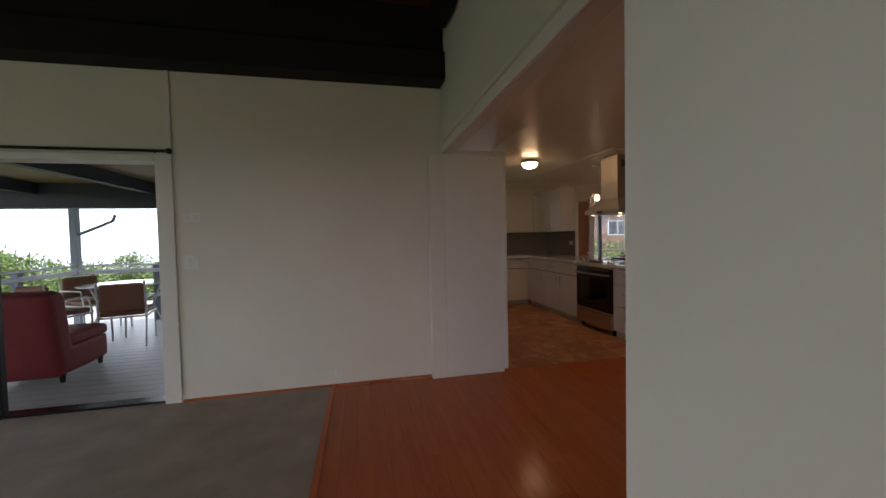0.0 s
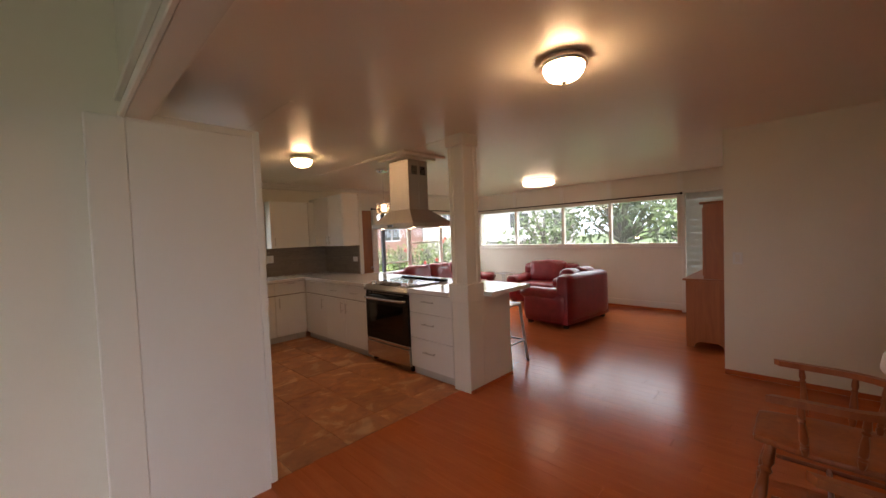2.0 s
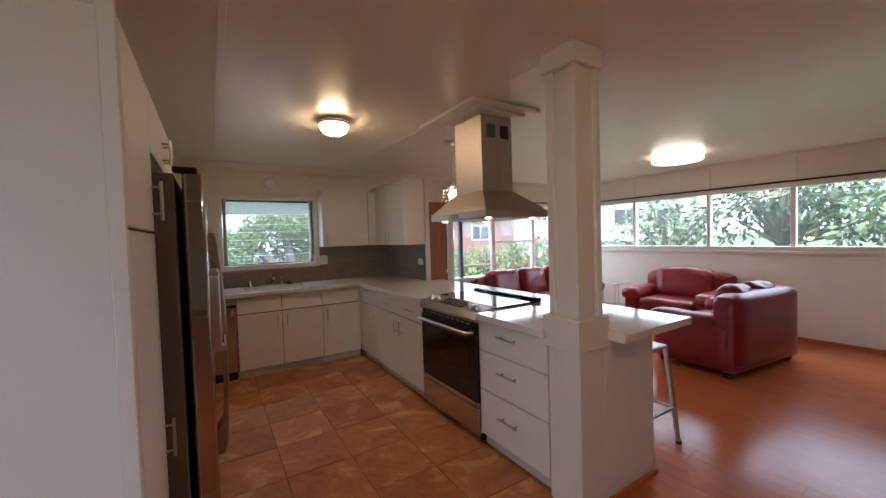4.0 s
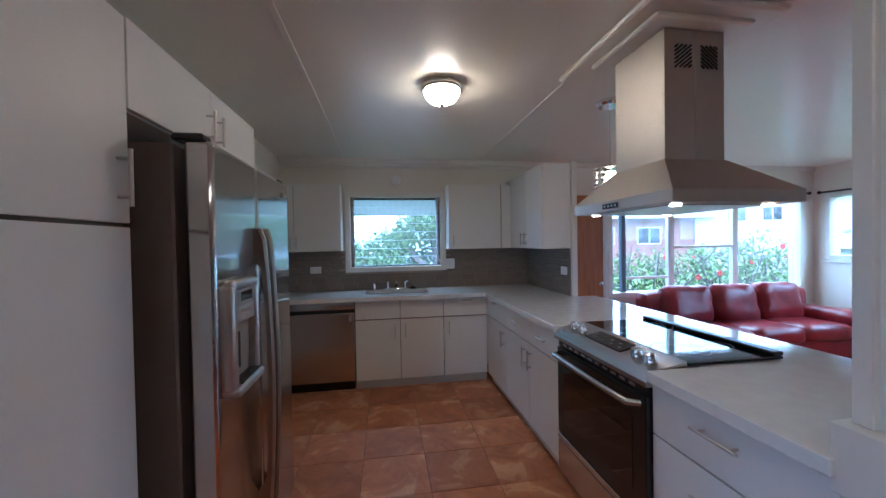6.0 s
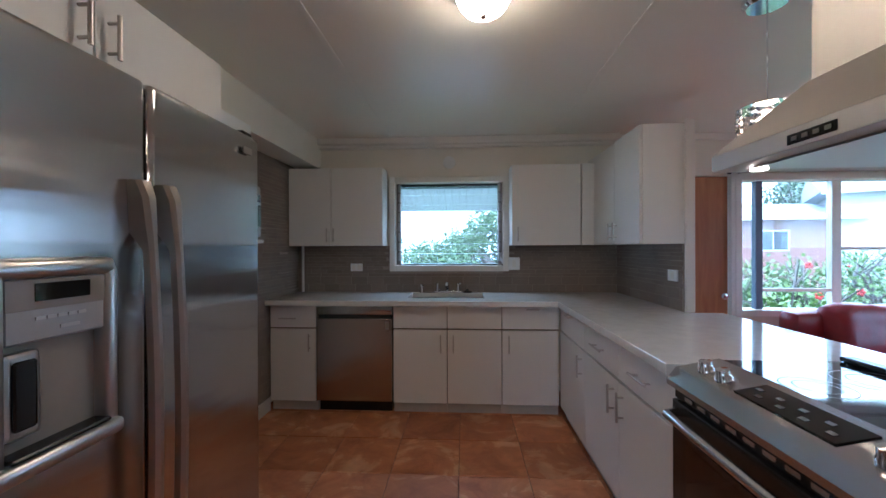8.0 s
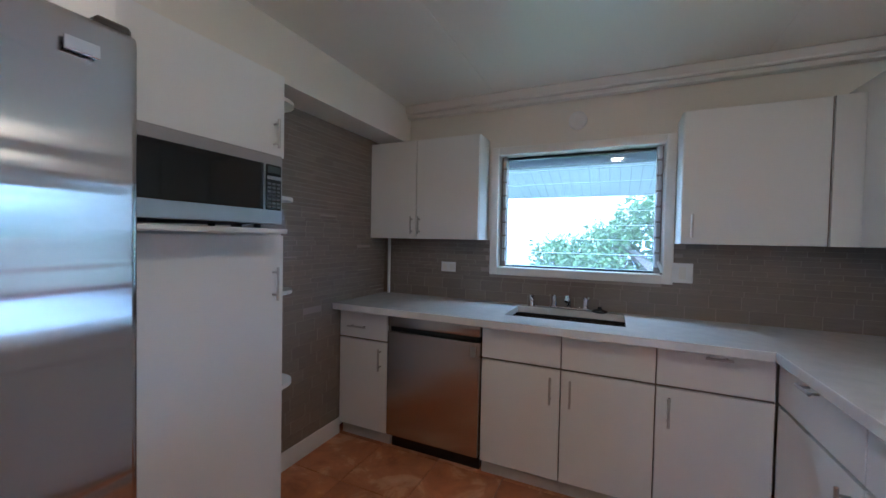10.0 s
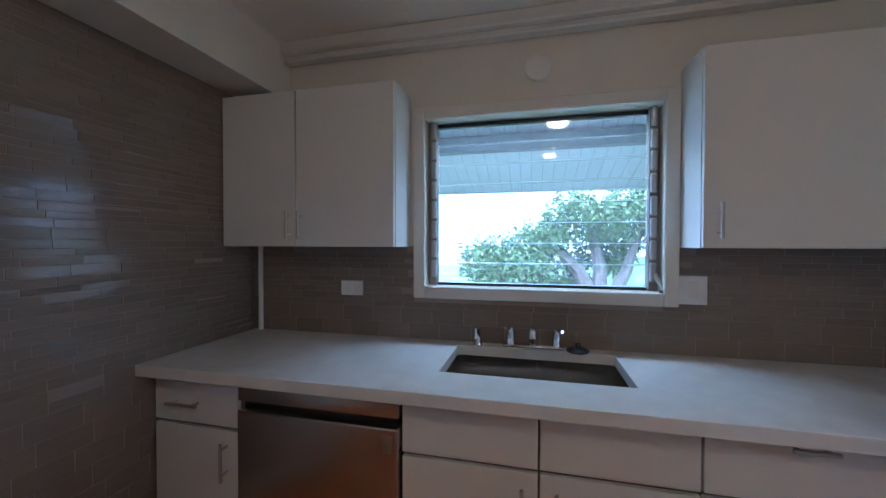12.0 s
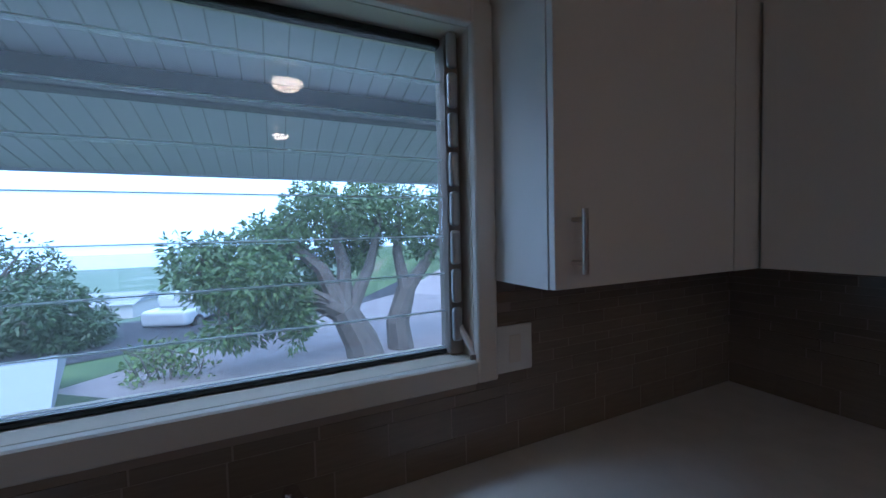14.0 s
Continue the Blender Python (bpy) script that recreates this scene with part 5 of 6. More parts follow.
# ---- the deck outside the sliding door ----
DECK = wood("grey_deck_paint", (0.30, 0.32, 0.34), (0.40, 0.42, 0.44), 0.35, "x", 1, -1)
BLUEPOST = paint("blue_grey_post_paint", (0.22, 0.26, 0.31), 0.55)
bm = bmesh.new()
for k in range(28):
    cube_into(bm, -4.82, 0.3, 3.42 + k * 0.14, 3.42 + k * 0.14 + 0.134, -0.10, -0.03)
tagged(part("deck", bm, DECK), "grey painted plank deck outside the sliding door", "deck", "", "structure")
tan = wood("tan_roof_boards", (0.20, 0.11, 0.06), (0.30, 0.18, 0.10), 0.6, "x")


def roof_z(y):
    return 2.60 - (y - 7.0) * 0.287


def sloped(x0, x1, y0, y1, thick, bm=None, lift=0.0):
    bm = bm or bmesh.new()
    v = [bm.verts.new((x, y, roof_z(y) + lift + dz)) for dz in (0, thick) for x, y in ((x0, y0), (x1, y0), (x1, y1), (x0, y1))]
    for f in ((0, 1, 2, 3), (7, 6, 5, 4), (0, 4, 5, 1), (1, 5, 6, 2), (2, 6, 7, 3), (3, 7, 4, 0)):
        bm.faces.new([v[i] for i in f])
    bmesh.ops.recalc_face_normals(bm, faces=bm.faces)
    return bm


# white paint dimmed and blued, so the soffit's shade is part of the colour
EAVE = paint("shaded_white_eave_paint", (0.64, 0.65, 0.76), 0.5)
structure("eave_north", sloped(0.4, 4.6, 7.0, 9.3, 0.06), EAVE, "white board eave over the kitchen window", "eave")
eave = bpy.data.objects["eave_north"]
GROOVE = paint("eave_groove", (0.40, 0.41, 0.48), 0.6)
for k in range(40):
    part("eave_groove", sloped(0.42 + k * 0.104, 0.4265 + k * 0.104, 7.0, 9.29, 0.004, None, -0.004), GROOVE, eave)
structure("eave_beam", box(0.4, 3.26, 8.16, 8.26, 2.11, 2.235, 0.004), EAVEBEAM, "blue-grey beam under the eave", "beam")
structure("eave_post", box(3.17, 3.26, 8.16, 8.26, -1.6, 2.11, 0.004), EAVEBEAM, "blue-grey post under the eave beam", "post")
structure("eave_fascia", box(0.4, 4.6, 9.3, 9.33, 1.92, 2.06, 0.003), EAVE, "white fascia board of the eave", "eave")
structure("eave_family", box(4.6, 8.6, 7.0, 8.0, 2.42, 2.5), EAVE, "white eave over the wide window", "eave")
structure("eave_east", box(7.9, 8.8, 1.0, 7.0, 2.42, 2.5), EAVE, "white eave over the east windows", "eave")
structure("deck_roof", box(-7.0, 0.4, 3.4, 7.4, 2.30, 2.36), tan, "tan board roof over the deck", "roof")
structure("deck_roof_edge", box(-7.0, 0.4, 7.4, 9.2, 2.10, 2.16), EAVE, "white roof edge over the deck", "roof")
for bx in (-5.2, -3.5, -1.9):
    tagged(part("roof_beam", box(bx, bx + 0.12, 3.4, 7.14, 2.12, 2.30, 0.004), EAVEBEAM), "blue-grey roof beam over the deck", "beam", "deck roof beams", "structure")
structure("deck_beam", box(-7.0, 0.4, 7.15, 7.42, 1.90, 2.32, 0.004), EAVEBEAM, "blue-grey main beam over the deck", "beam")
t = thing("deck_post", (-4.67, 7.2, 0), "blue-grey deck post with a folded umbrella", "post", "", "structure")
part("shaft", box(-4.72, -4.62, 7.17, 7.28, -0.03, 1.90, 0.004), BLUEPOST, t)
part("gutter_arm", tube([(-4.62, 7.22, 1.46), (-4.25, 7.22, 1.62), (-4.12, 7.22, 1.68), (-4.08, 7.22, 1.78)], 0.025, 8), BLUEPOST, t)
t = thing("deck_railing", (-3, 7.2, 0), "grey painted deck railing with pale rails", "railing", "", "structure")
for px in (-3.55, -2.3, -1.1, 0.1):
    part("post", box(px, px + 0.09, 7.19, 7.27, -0.03, 0.92, 0.004), GREYBEAM, t)
for py in (3.6, 5.0, 6.1):
    part("post", box(-4.74, -4.66, py, py + 0.09, -0.03, 0.92, 0.004), GREYBEAM, t)
for z0, z1 in ((0.925, 0.955), (0.80, 0.865), (0.38, 0.44)):
    part("rail", box(-4.61, 0.3, 7.16, 7.20, z0, z1, 0.006), EAVE, t)
    part("rail", box(-4.66, -4.62, 3.42, 7.16, z0, z1, 0.006), EAVE, t)
REDCLOTH = plain("dark_red_upholstery", (0.22, 0.02, 0.025), 0.7)
t = thing("slipper_chair", (0, 0, 0), "armless dark red upholstered chair on the deck", "armchair")
part("seat", puff(-0.36, 0.36, -0.40, 0.28, 0.07, 0.34, 0.05, 0.006, 5), REDCLOTH, t, "", True)
part("seat_cushion", puff(-0.36, 0.36, -0.42, 0.22, 0.32, 0.45, 0.05, 0.006, 6), REDCLOTH, t, "", True)
bc = puff(-0.36, 0.36, 0.12, 0.36, 0.07, 0.90, 0.07, 0.008, 7)
bmesh.ops.rotate(bc, verts=bc.verts, cent=(0, 0.25, 0.12), matrix=Matrix.Rotation(radians(-9), 3, "X"))
part("back", bc, REDCLOTH, t, "", True)
for sx in (-0.3, 0.3):
    for sy in (-0.34, 0.25):
        part("foot", cyl((sx, sy, 0), (sx, sy, 0.08), 0.02, 0.028, 10), BLACK, t)
t.matrix_basis = pose(-3.22, 4.38, -0.03, 0, 0, 183)


def deck_set():
    IRON = plain("white_painted_iron", (0.6, 0.62, 0.62), 0.5)
    PATTERN = plain("brown_patterned_cushion", (0.26, 0.12, 0.08), 0.8)
    t = thing("patio_table", (-3.5, 6.35, 0), "round glass patio table on a white iron frame", "table")
    part("top", lathe([(0, 0), (0.55, 0), (0.56, 0.006), (0.55, 0.014), (0, 0.014)], (-3.5, 6.35, 0.69), 32), plain("frosted_table_glass", (0.55, 0.6, 0.62), 0.1), t)
    for k in range(4):
        a = k * math.pi / 2 + 0.4
        part("leg", tube([(-3.5 + 0.42 * math.cos(a), 6.35 + 0.42 * math.sin(a), 0.69), (-3.5 + 0.3 * math.cos(a), 6.35 + 0.3 * math.sin(a), 0.35), (-3.5 + 0.45 * math.cos(a), 6.35 + 0.45 * math.sin(a), -0.03)], 0.014, 8), IRON, t)
    c = thing("patio_chair", (0, 0, 0), "white iron patio chair with a brown patterned cushion", "chair", "patio chairs")
    part("cushion", puff(-0.24, 0.24, -0.24, 0.24, 0.40, 0.47, 0.03, 0.006, 4), PATTERN, c, "brown patterned cushion", True)
    part("back_cushion", puff(-0.23, 0.23, 0.22, 0.28, 0.47, 0.82, 0.03, 0.006, 8), PATTERN, c, "brown patterned cushion", True)
    part("seat_frame", tube([(-0.25, -0.25, 0.39), (0.25, -0.25, 0.39), (0.25, 0.25, 0.39), (-0.25, 0.25, 0.39), (-0.25, -0.25, 0.39)], 0.012, 8), IRON, c)
    for sx in (-0.24, 0.24):
        part("leg", cyl((sx, -0.25, 0), (sx, -0.24, 0.40), 0.012, None, 8), IRON, c)
        part("leg", tube([(sx, 0.32, 0), (sx, 0.25, 0.40), (sx, 0.30, 0.85)], 0.012, 8), IRON, c)
        part("armrest", tube([(sx, 0.27, 0.62), (sx, -0.2, 0.62), (sx, -0.25, 0.40)], 0.011, 8), IRON, c)
    c.matrix_basis = pose(-4.0, 5.75, -0.03, 0, 0, 160)
    copy_thing(c, pose(-3.1, 5.6, -0.03, 0, 0, 195))
    copy_thing(c, pose(-4.2, 6.75, -0.03, 0, 0, 60))


deck_set()
t = thing("cloth", (2.98, 0.60, 0.75), "crumpled white cloth hung on the chair rail", "cloth")
bm = puff(-0.10, 0.10, -0.07, 0.07, 0.0, 0.13, 0.05, 0.06, 3)
bmesh.ops.translate(bm, verts=bm.verts, vec=(2.94, 0.605, 0.755))
part("fold", bm, WHITEPL, t, "", True)

# ---- the garden and the hillside ----
def grass_mat():
    m, t, b = nodes_of("grass", 0.9)
    v = coords(t)
    f, g = noise_node(t, v, 0.35, 6), noise_node(t, v, 14, 3)
    col = ramp(t, f, [(0.35, (0.05, 0.10, 0.025)), (0.55, (0.10, 0.17, 0.05)), (0.7, (0.24, 0.20, 0.13))])
    link(t, mix(t, "MULTIPLY", 0.5, col, g), b.inputs["Base Color"])
    bump(t, b, g, 0.6, 0.05)
    return m


def hill_mat():
    m, t, b = nodes_of("far_hillside", 0.95)
    v = coords(t)
    f = noise_node(t, v, 0.012, 8, 0.7)
    link(t, ramp(t, f, [(0.35, (0.07, 0.12, 0.07)), (0.55, (0.14, 0.20, 0.13)), (0.68, (0.34, 0.36, 0.36))]), b.inputs["Base Color"])
    return m


def leaf_mat(name, dark, light):
    m, t, b = nodes_of(name, 0.45)
    link(t, ramp(t, island(t), [(0.0, dark), (0.6, tuple((a + c) / 2 for a, c in zip(dark, light))), (1.0, light)]), b.inputs["Base Color"])
    b.inputs["Subsurface Weight"].default_value = 0.0
    return m


def bark_mat():
    m, t, b = nodes_of("grey_bark", 0.9)
    f = noise_node(t, coords(t, (6, 6, 1.5)), 3, 6)
    link(t, ramp(t, f, [(0.3, (0.06, 0.052, 0.045)), (0.7, (0.19, 0.17, 0.15))]), b.inputs["Base Color"])
    bump(t, b, f, 0.7, 0.03)
    return m


GRASS, HILL, BARK = grass_mat(), hill_mat(), bark_mat()
MANGO = leaf_mat("mango_leaves", (0.04, 0.085, 0.03), (0.15, 0.24, 0.08))
SHRUB = leaf_mat("shrub_leaves", (0.05, 0.11, 0.025), (0.20, 0.30, 0.08))
DARKLEAF = leaf_mat("dark_tree_leaves", (0.02, 0.05, 0.018), (0.07, 0.13, 0.04))
FLOWER = plain("red_flower", (0.55, 0.03, 0.03), 0.6)
ASPHALT = paint("asphalt", (0.10, 0.105, 0.115), 0.85, 0.5, 0.2)
DRIVE = paint("pink_concrete_drive", (0.48, 0.43, 0.42), 0.8, 0.4, 0.2)


def ground_z(x, y):
    d = max(0.0, y - 8.0)
    z = -1.0 - 0.07 * min(d, 14) - 0.16 * max(0, min(d - 14, 60)) - 0.055 * max(0, d - 74)
    east = max(0.0, min(1.0, (x - 3.5 - 6.0 * max(0.0, min(1.0, (y - 11.5) / 3.0))) / 3.0))
    flat = -0.35 - 0.02 * d if y < 26 else -0.71 + 0.02 * min(y - 26, 60)
    far = max(0.0, min(1.0, (y - 60) / 60))
    return (z * (1 - east) + (flat * (1 - far) + z * far) * east) + 0.05 * noise.noise(Vector((x * 0.3, y * 0.3, 0)))


bm = bmesh.new()
gx = [-3000, -1200, -500, -200, -90, -40] + [-20 + 2 * k for k in range(31)] + [50, 70, 110, 220, 500, 1200, 3000]
gy = [-600, -100, -30, -10, 0, 3] + [6 + 1.5 * k for k in range(24)] + [46, 54, 64, 80, 110, 180, 320, 600, 1000, 1700, 2600]
grid = [[bm.verts.new((x, y, ground_z(x, y))) for x in gx] for y in gy]
for j in range(len(gy) - 1):
    for i in range(len(gx) - 1):
        f = bm.faces.new((grid[j][i], grid[j][i + 1], grid[j + 1][i + 1], grid[j + 1][i]))
        f.material_index = 1 if gy[j] > 50 else 0
        f.smooth = True
gr = structure("ground", bm, GRASS, "grassy hillside falling away to the coast", "ground")
gr.data.materials.append(HILL)
structure("water", box(-3000, 3000, 1500, 4900, -150, -140), plain("sea_water", (0.25, 0.33, 0.38), 0.2), "pale sea beyond the coast", "water")


def strip(points, w, mat_, name, label, kind, lift=0.05):
    bm = bmesh.new()
    rows = []
    for i, (x, y) in enumerate(points):
        a, b = Vector(points[max(0, i - 1)]), Vector(points[min(len(points) - 1, i + 1)])
        n = (b - a).normalized()
        rows.append([bm.verts.new((x - n.y * s * w / 2, y + n.x * s * w / 2, ground_z(x, y) + lift)) for s in (-1, 1)])
    for p, q in zip(rows, rows[1:]):
        bm.faces.new((p[0], p[1], q[1], q[0]))
    bmesh.ops.solidify(bm, geom=list(bm.faces), thickness=0.2)
    return structure(name, bm, mat_, label, kind)


strip([(-14, 16.6), (-8, 19.4), (-2, 22.6), (3, 25.4), (9, 28.6), (18, 32.4)], 5.6, ASPHALT, "road", "grey asphalt road curving down the hill", "road", 0.25)
strip([(1.0, 12.9), (3, 15.6), (6, 18.8), (10, 22), (15, 26)], 6.0, DRIVE, "pavement", "pinkish concrete driveway under the tree", "pavement", 0.22)


# ---- trees and shrubs ----
def limb_mesh(paths):
    bm = bmesh.new()
    for pts, r0, r1 in paths:
        n = 9
        rings = []
        for i, p in enumerate(pts):
            p = Vector(p)
            d = (Vector(pts[min(i + 1, len(pts) - 1)]) - Vector(pts[max(i - 1, 0)])).normalized()
            q = d.to_track_quat("Z", "Y")
            r = r0 + (r1 - r0) * i / (len(pts) - 1)
            rings.append([bm.verts.new(p + q @ Vector((r * (1 + 0.12 * math.sin(3 * k + i)) * math.cos(2 * math.pi * k / n), r * math.sin(2 * math.pi * k / n), 0))) for k in range(n)])
        for a, b in zip(rings, rings[1:]):
            best = min(range(n), key=lambda s: sum((a[k].co - b[(k + s) % n].co).length for k in range(0, n, 3)))
            for k in range(n):
                bm.faces.new((a[k], a[(k + 1) % n], b[(k + 1 + best) % n], b[(k + best) % n]))
        bm.faces.new(rings[-1])
    bmesh.ops.recalc_face_normals(bm, faces=bm.faces)
    return bm


def leaves(name, clumps, per, length, width, mat_, parent, rng, droop=0.5, round_clump=1.0, label=""):
    """Many small pointed leaves in clumps (x, y, z, radius)."""
    vs, fs = [], []
    for cx, cy, cz, r in clumps:
        for _ in range(int(per * r * r)):
            d = Vector((rng.gauss(0, 1), rng.gauss(0, 1), rng.gauss(0, 1) * round_clump))
            d = d.normalized() * r * (0.55 + 0.5 * rng.random())
            p = Vector((cx, cy, cz)) + d
            out = (d.normalized() + Vector((rng.gauss(0, 0.5), rng.gauss(0, 0.5), rng.gauss(0, 0.4) - droop))).normalized()
            side = out.cross(Vector((rng.gauss(0, 1), rng.gauss(0, 1), rng.gauss(0, 1)))).normalized()
            L, W = length * (0.7 + 0.6 * rng.random()), width * (0.7 + 0.6 * rng.random())
            i = len(vs)
            vs += [p, p + out * L * 0.45 + side * W, p + out * L, p + out * L * 0.45 - side * W]
            fs += [(i, i + 1, i + 2, i + 3)]
    me = bpy.data.meshes.new(name)
    me.from_pydata([tuple(v) for v in vs], [], fs)
    me.materials.append(mat_)
    ob = new(name, me)
    ob.parent = parent
    ob.matrix_parent_inverse = parent.matrix_basis.inverted()
    if label:
        ob["label"] = label
    return ob


def massed_tree(x, y, label, seed, limbs, masses, mat_, per_mass=34, per=1150, leaf=0.16):
    """A tree whose limbs (points, thick, thin) carry leafy masses (x, y, z, rx, ry, rz)."""
    rng = random.Random(seed)
    t = thing("tree", (x, y, ground_z(x, y)), label, "tree", "trees")
    paths = [(p, a, b) for p, a, b in limbs]
    ends = [Vector(p[-1]) for p, a, b in limbs]
    clumps = []
    for cx, cy, cz, rx, ry, rz in masses:
        for _ in range(per_mass):
            d = Vector((rng.gauss(0, 1), rng.gauss(0, 1), rng.gauss(0, 1))).normalized() * (0.35 + 0.65 * rng.random() ** 0.6)
            c = Vector((cx + d.x * rx, cy + d.y * ry, cz + d.z * rz))
            clumps.append((c.x, c.y, c.z, (0.17 + 0.17 * rng.random()) * (rx + rz) * 0.5 + 0.06))
            if rng.random() < 0.3:
                e = min(ends, key=lambda q: (q - c).length)
                paths.append(([e, e.lerp(c, 0.5) + Vector((0, 0, 0.08)), c], 0.035, 0.012))
    part("trunk", limb_mesh(paths), BARK, t, "twisted grey trunk and limbs", True)
    leaves("crown", clumps, per, leaf, leaf * 0.17, mat_, t, rng, 0.55, 0.8, "crown of long drooping leaves")
    return t


def round_tree(x, y, z, r, label, seed, mat_, n=26, per=160, leaf=0.22):
    rng = random.Random(seed)
    t = thing("tree", (x, y, z), label, "tree", "trees")
    paths = [([(x, y, z - 1), (x + 0.1, y, z + r * 0.7), (x, y + 0.1, z + r * 1.3)], 0.12 * r, 0.05 * r)]
    clumps = []
    for _ in range(n):
        a, e, q = rng.random() * 6.28, rng.uniform(-0.25, 1.2), r * (0.45 + 0.5 * rng.random())
        p = (x + q * math.cos(a) * math.cos(e), y + q * math.sin(a) * math.cos(e), z + r * 1.1 + q * math.sin(e) * 0.85)
        clumps.append((*p, r * (0.22 + 0.16 * rng.random())))
        paths.append(([(x, y, z + r * 0.8), p], 0.035 * r, 0.012 * r))
    part("trunk", limb_mesh(paths), BARK, t, "", True)
    leaves("crown", clumps, per, leaf, leaf * 0.22, mat_, t, rng, 0.3, 0.8)
    return t


def shrub(x, y, z, r, label, seed, flowers=0, mat_=None, leaf=0.10, per=420, n=12):
    rng = random.Random(seed)
    t = thing("shrub", (x, y, z), label, "shrub", "shrubs")
    clumps, paths = [], []
    for _ in range(n):
        a, q = rng.random() * 6.28, r * math.sqrt(rng.random()) * 0.8
        p = (x + q * math.cos(a), y + q * math.sin(a) * 0.7, z + r * (0.35 + 0.75 * rng.random()))
        clumps.append((*p, r * (0.28 + 0.16 * rng.random())))
        for _ in range(2):
            tip = Vector(p) + Vector((rng.gauss(0, 0.3), rng.gauss(0, 0.3), 0.2 + 0.25 * rng.random())) * r
            paths.append(([(x + 0.3 * q * math.cos(a), y + 0.3 * q * math.sin(a), z - 0.1), p, tip], 0.02 * r + 0.006, 0.006))
    part("stems", limb_mesh(paths), BARK, t, "bare grey twigs", True)
    leaves("foliage", clumps, per / max(r, 0.6), leaf, leaf * 0.3, mat_ or SHRUB, t, rng, 0.0)
    for k in range(flowers):
        cx, cy, cz, cr = clumps[k % len(clumps)]
        bm = bmesh.new()
        c = Vector((cx + rng.gauss(0, 0.5) * cr, cy - cr * 0.9, cz + rng.gauss(0, 0.6) * cr))
        for s in range(5):
            a = 2 * math.pi * s / 5
            q = c + Vector((0.04 * math.cos(a), -0.02, 0.04 * math.sin(a)))
            bmesh.ops.create_icosphere(bm, subdivisions=1, radius=0.03, matrix=Matrix.Translation(q))
        part("flower", bm, FLOWER, t, "red blossom")
    return t


massed_tree(4.1, 14.4, "large spreading mango tree with twin grey trunks", 4, [
    ([(4.15, 14.4, -1.7), (3.95, 14.45, -0.9), (3.6, 14.5, -0.2)], 0.46, 0.3),
    ([(3.6, 14.5, -0.25), (2.9, 14.6, 0.15), (2.0, 14.7, 0.35), (1.2, 14.7, 0.6)], 0.26, 0.08),
    ([(3.6, 14.5, -0.25), (3.2, 14.8, 0.7), (2.5, 15.0, 1.4)], 0.24, 0.08),
    ([(3.65, 14.5, -0.25), (3.7, 14.9, 0.8), (3.5, 15.2, 1.9)], 0.22, 0.07),
    ([(3.7, 14.5, -0.3), (4.3, 14.9, 0.7), (4.7, 15.2, 1.9)], 0.2, 0.06),
    ([(5.05, 14.8, -1.7), (4.95, 14.85, -0.7), (5.2, 14.9, 0.1)], 0.36, 0.24),
    ([(5.2, 14.9, 0.05), (5.9, 15.1, 0.8), (6.5, 15.3, 1.5)], 0.2, 0.06),
    ([(5.2, 14.9, 0.05), (5.1, 15.2, 1.0), (5.2, 15.3, 2.0)], 0.18, 0.06)],
    [(0.95, 14.8, 0.75, 0.65, 0.7, 0.75), (1.65, 14.5, 0.05, 0.85, 0.8, 0.8), (2.1, 15.0, 1.25, 0.85, 1.0, 0.75), (3.3, 15.2, 1.95, 0.95, 1.1, 0.75), (4.8, 15.3, 2.1, 1.1, 1.2, 0.75), (6.5, 15.4, 1.6, 1.2, 1.2, 1.0), (2.75, 15.5, 0.55, 0.75, 0.7, 0.65), (2.5, 14.3, 0.0, 0.4, 0.4, 0.7), (1.9, 14.3, 0.55, 0.8, 0.6, 0.6), (4.0, 15.5, 1.2, 0.7, 0.5, 0.6)], MANGO)
massed_tree(-4.9, 21.5, "dense round green tree down the slope", 8, [([(-4.9, 21.5, -2.4), (-4.9, 21.5, -1.4), (-4.8, 21.5, -0.8)], 0.3, 0.15)],
    [(-4.9, 21.5, -0.85, 2.1, 1.8, 1.2), (-3.5, 21.2, -1.2, 1.1, 1.1, 0.8), (-6.8, 21.9, -0.9, 1.8, 1.8, 1.2)], DARKLEAF, 46, 560, 0.2)
round_tree(-8.0, 26.0, ground_z(-8, 26) - 0.5, 2.6, "dense round green tree down the slope", 9, DARKLEAF, 30, 150)
for k, (sx, sy, r) in enumerate(((-13.5, 15.0, 1.9), (-11.0, 14.0, 1.75), (-8.8, 13.6, 1.5), (-6.9, 15.4, 1.45), (-15.5, 18.5, 2.2), (-10.0, 19.5, 1.9), (-4.6, 14.2, 1.3))):
    shrub(sx, sy, ground_z(sx, sy), r, "dense green bush below the deck railing", 90 + k, 0, None, 0.10, 1900, 20)
shrub(0.35, 14.5, ground_z(0.35, 14.5), 0.75, "bushy light green shrub beside the road", 11)
shrub(-0.05, 15.6, ground_z(-0.05, 15.6), 0.6, "bushy light green shrub beside the road", 12)
k = 0
for sx, sy, r in ((5.6, 10.2, 0.95), (6.7, 10.6, 1.05), (7.8, 10.3, 1.15), (9.0, 10.8, 1.1), (10.2, 10.6, 1.2), (11.6, 11.2, 1.3), (13.2, 11.4, 1.4), (8.4, 11.9, 1.1), (10.8, 12.2, 1.2)):
    shrub(sx, sy, ground_z(sx, sy), r, "garden shrub with twigs and red blossoms", 30 + k, 4 if k % 2 == 0 else 2)
    k += 1
round_tree(15.5, 30.0, ground_z(15.5, 30), 2.6, "green tree behind the red house", 21, DARKLEAF, 26, 120, 0.26)
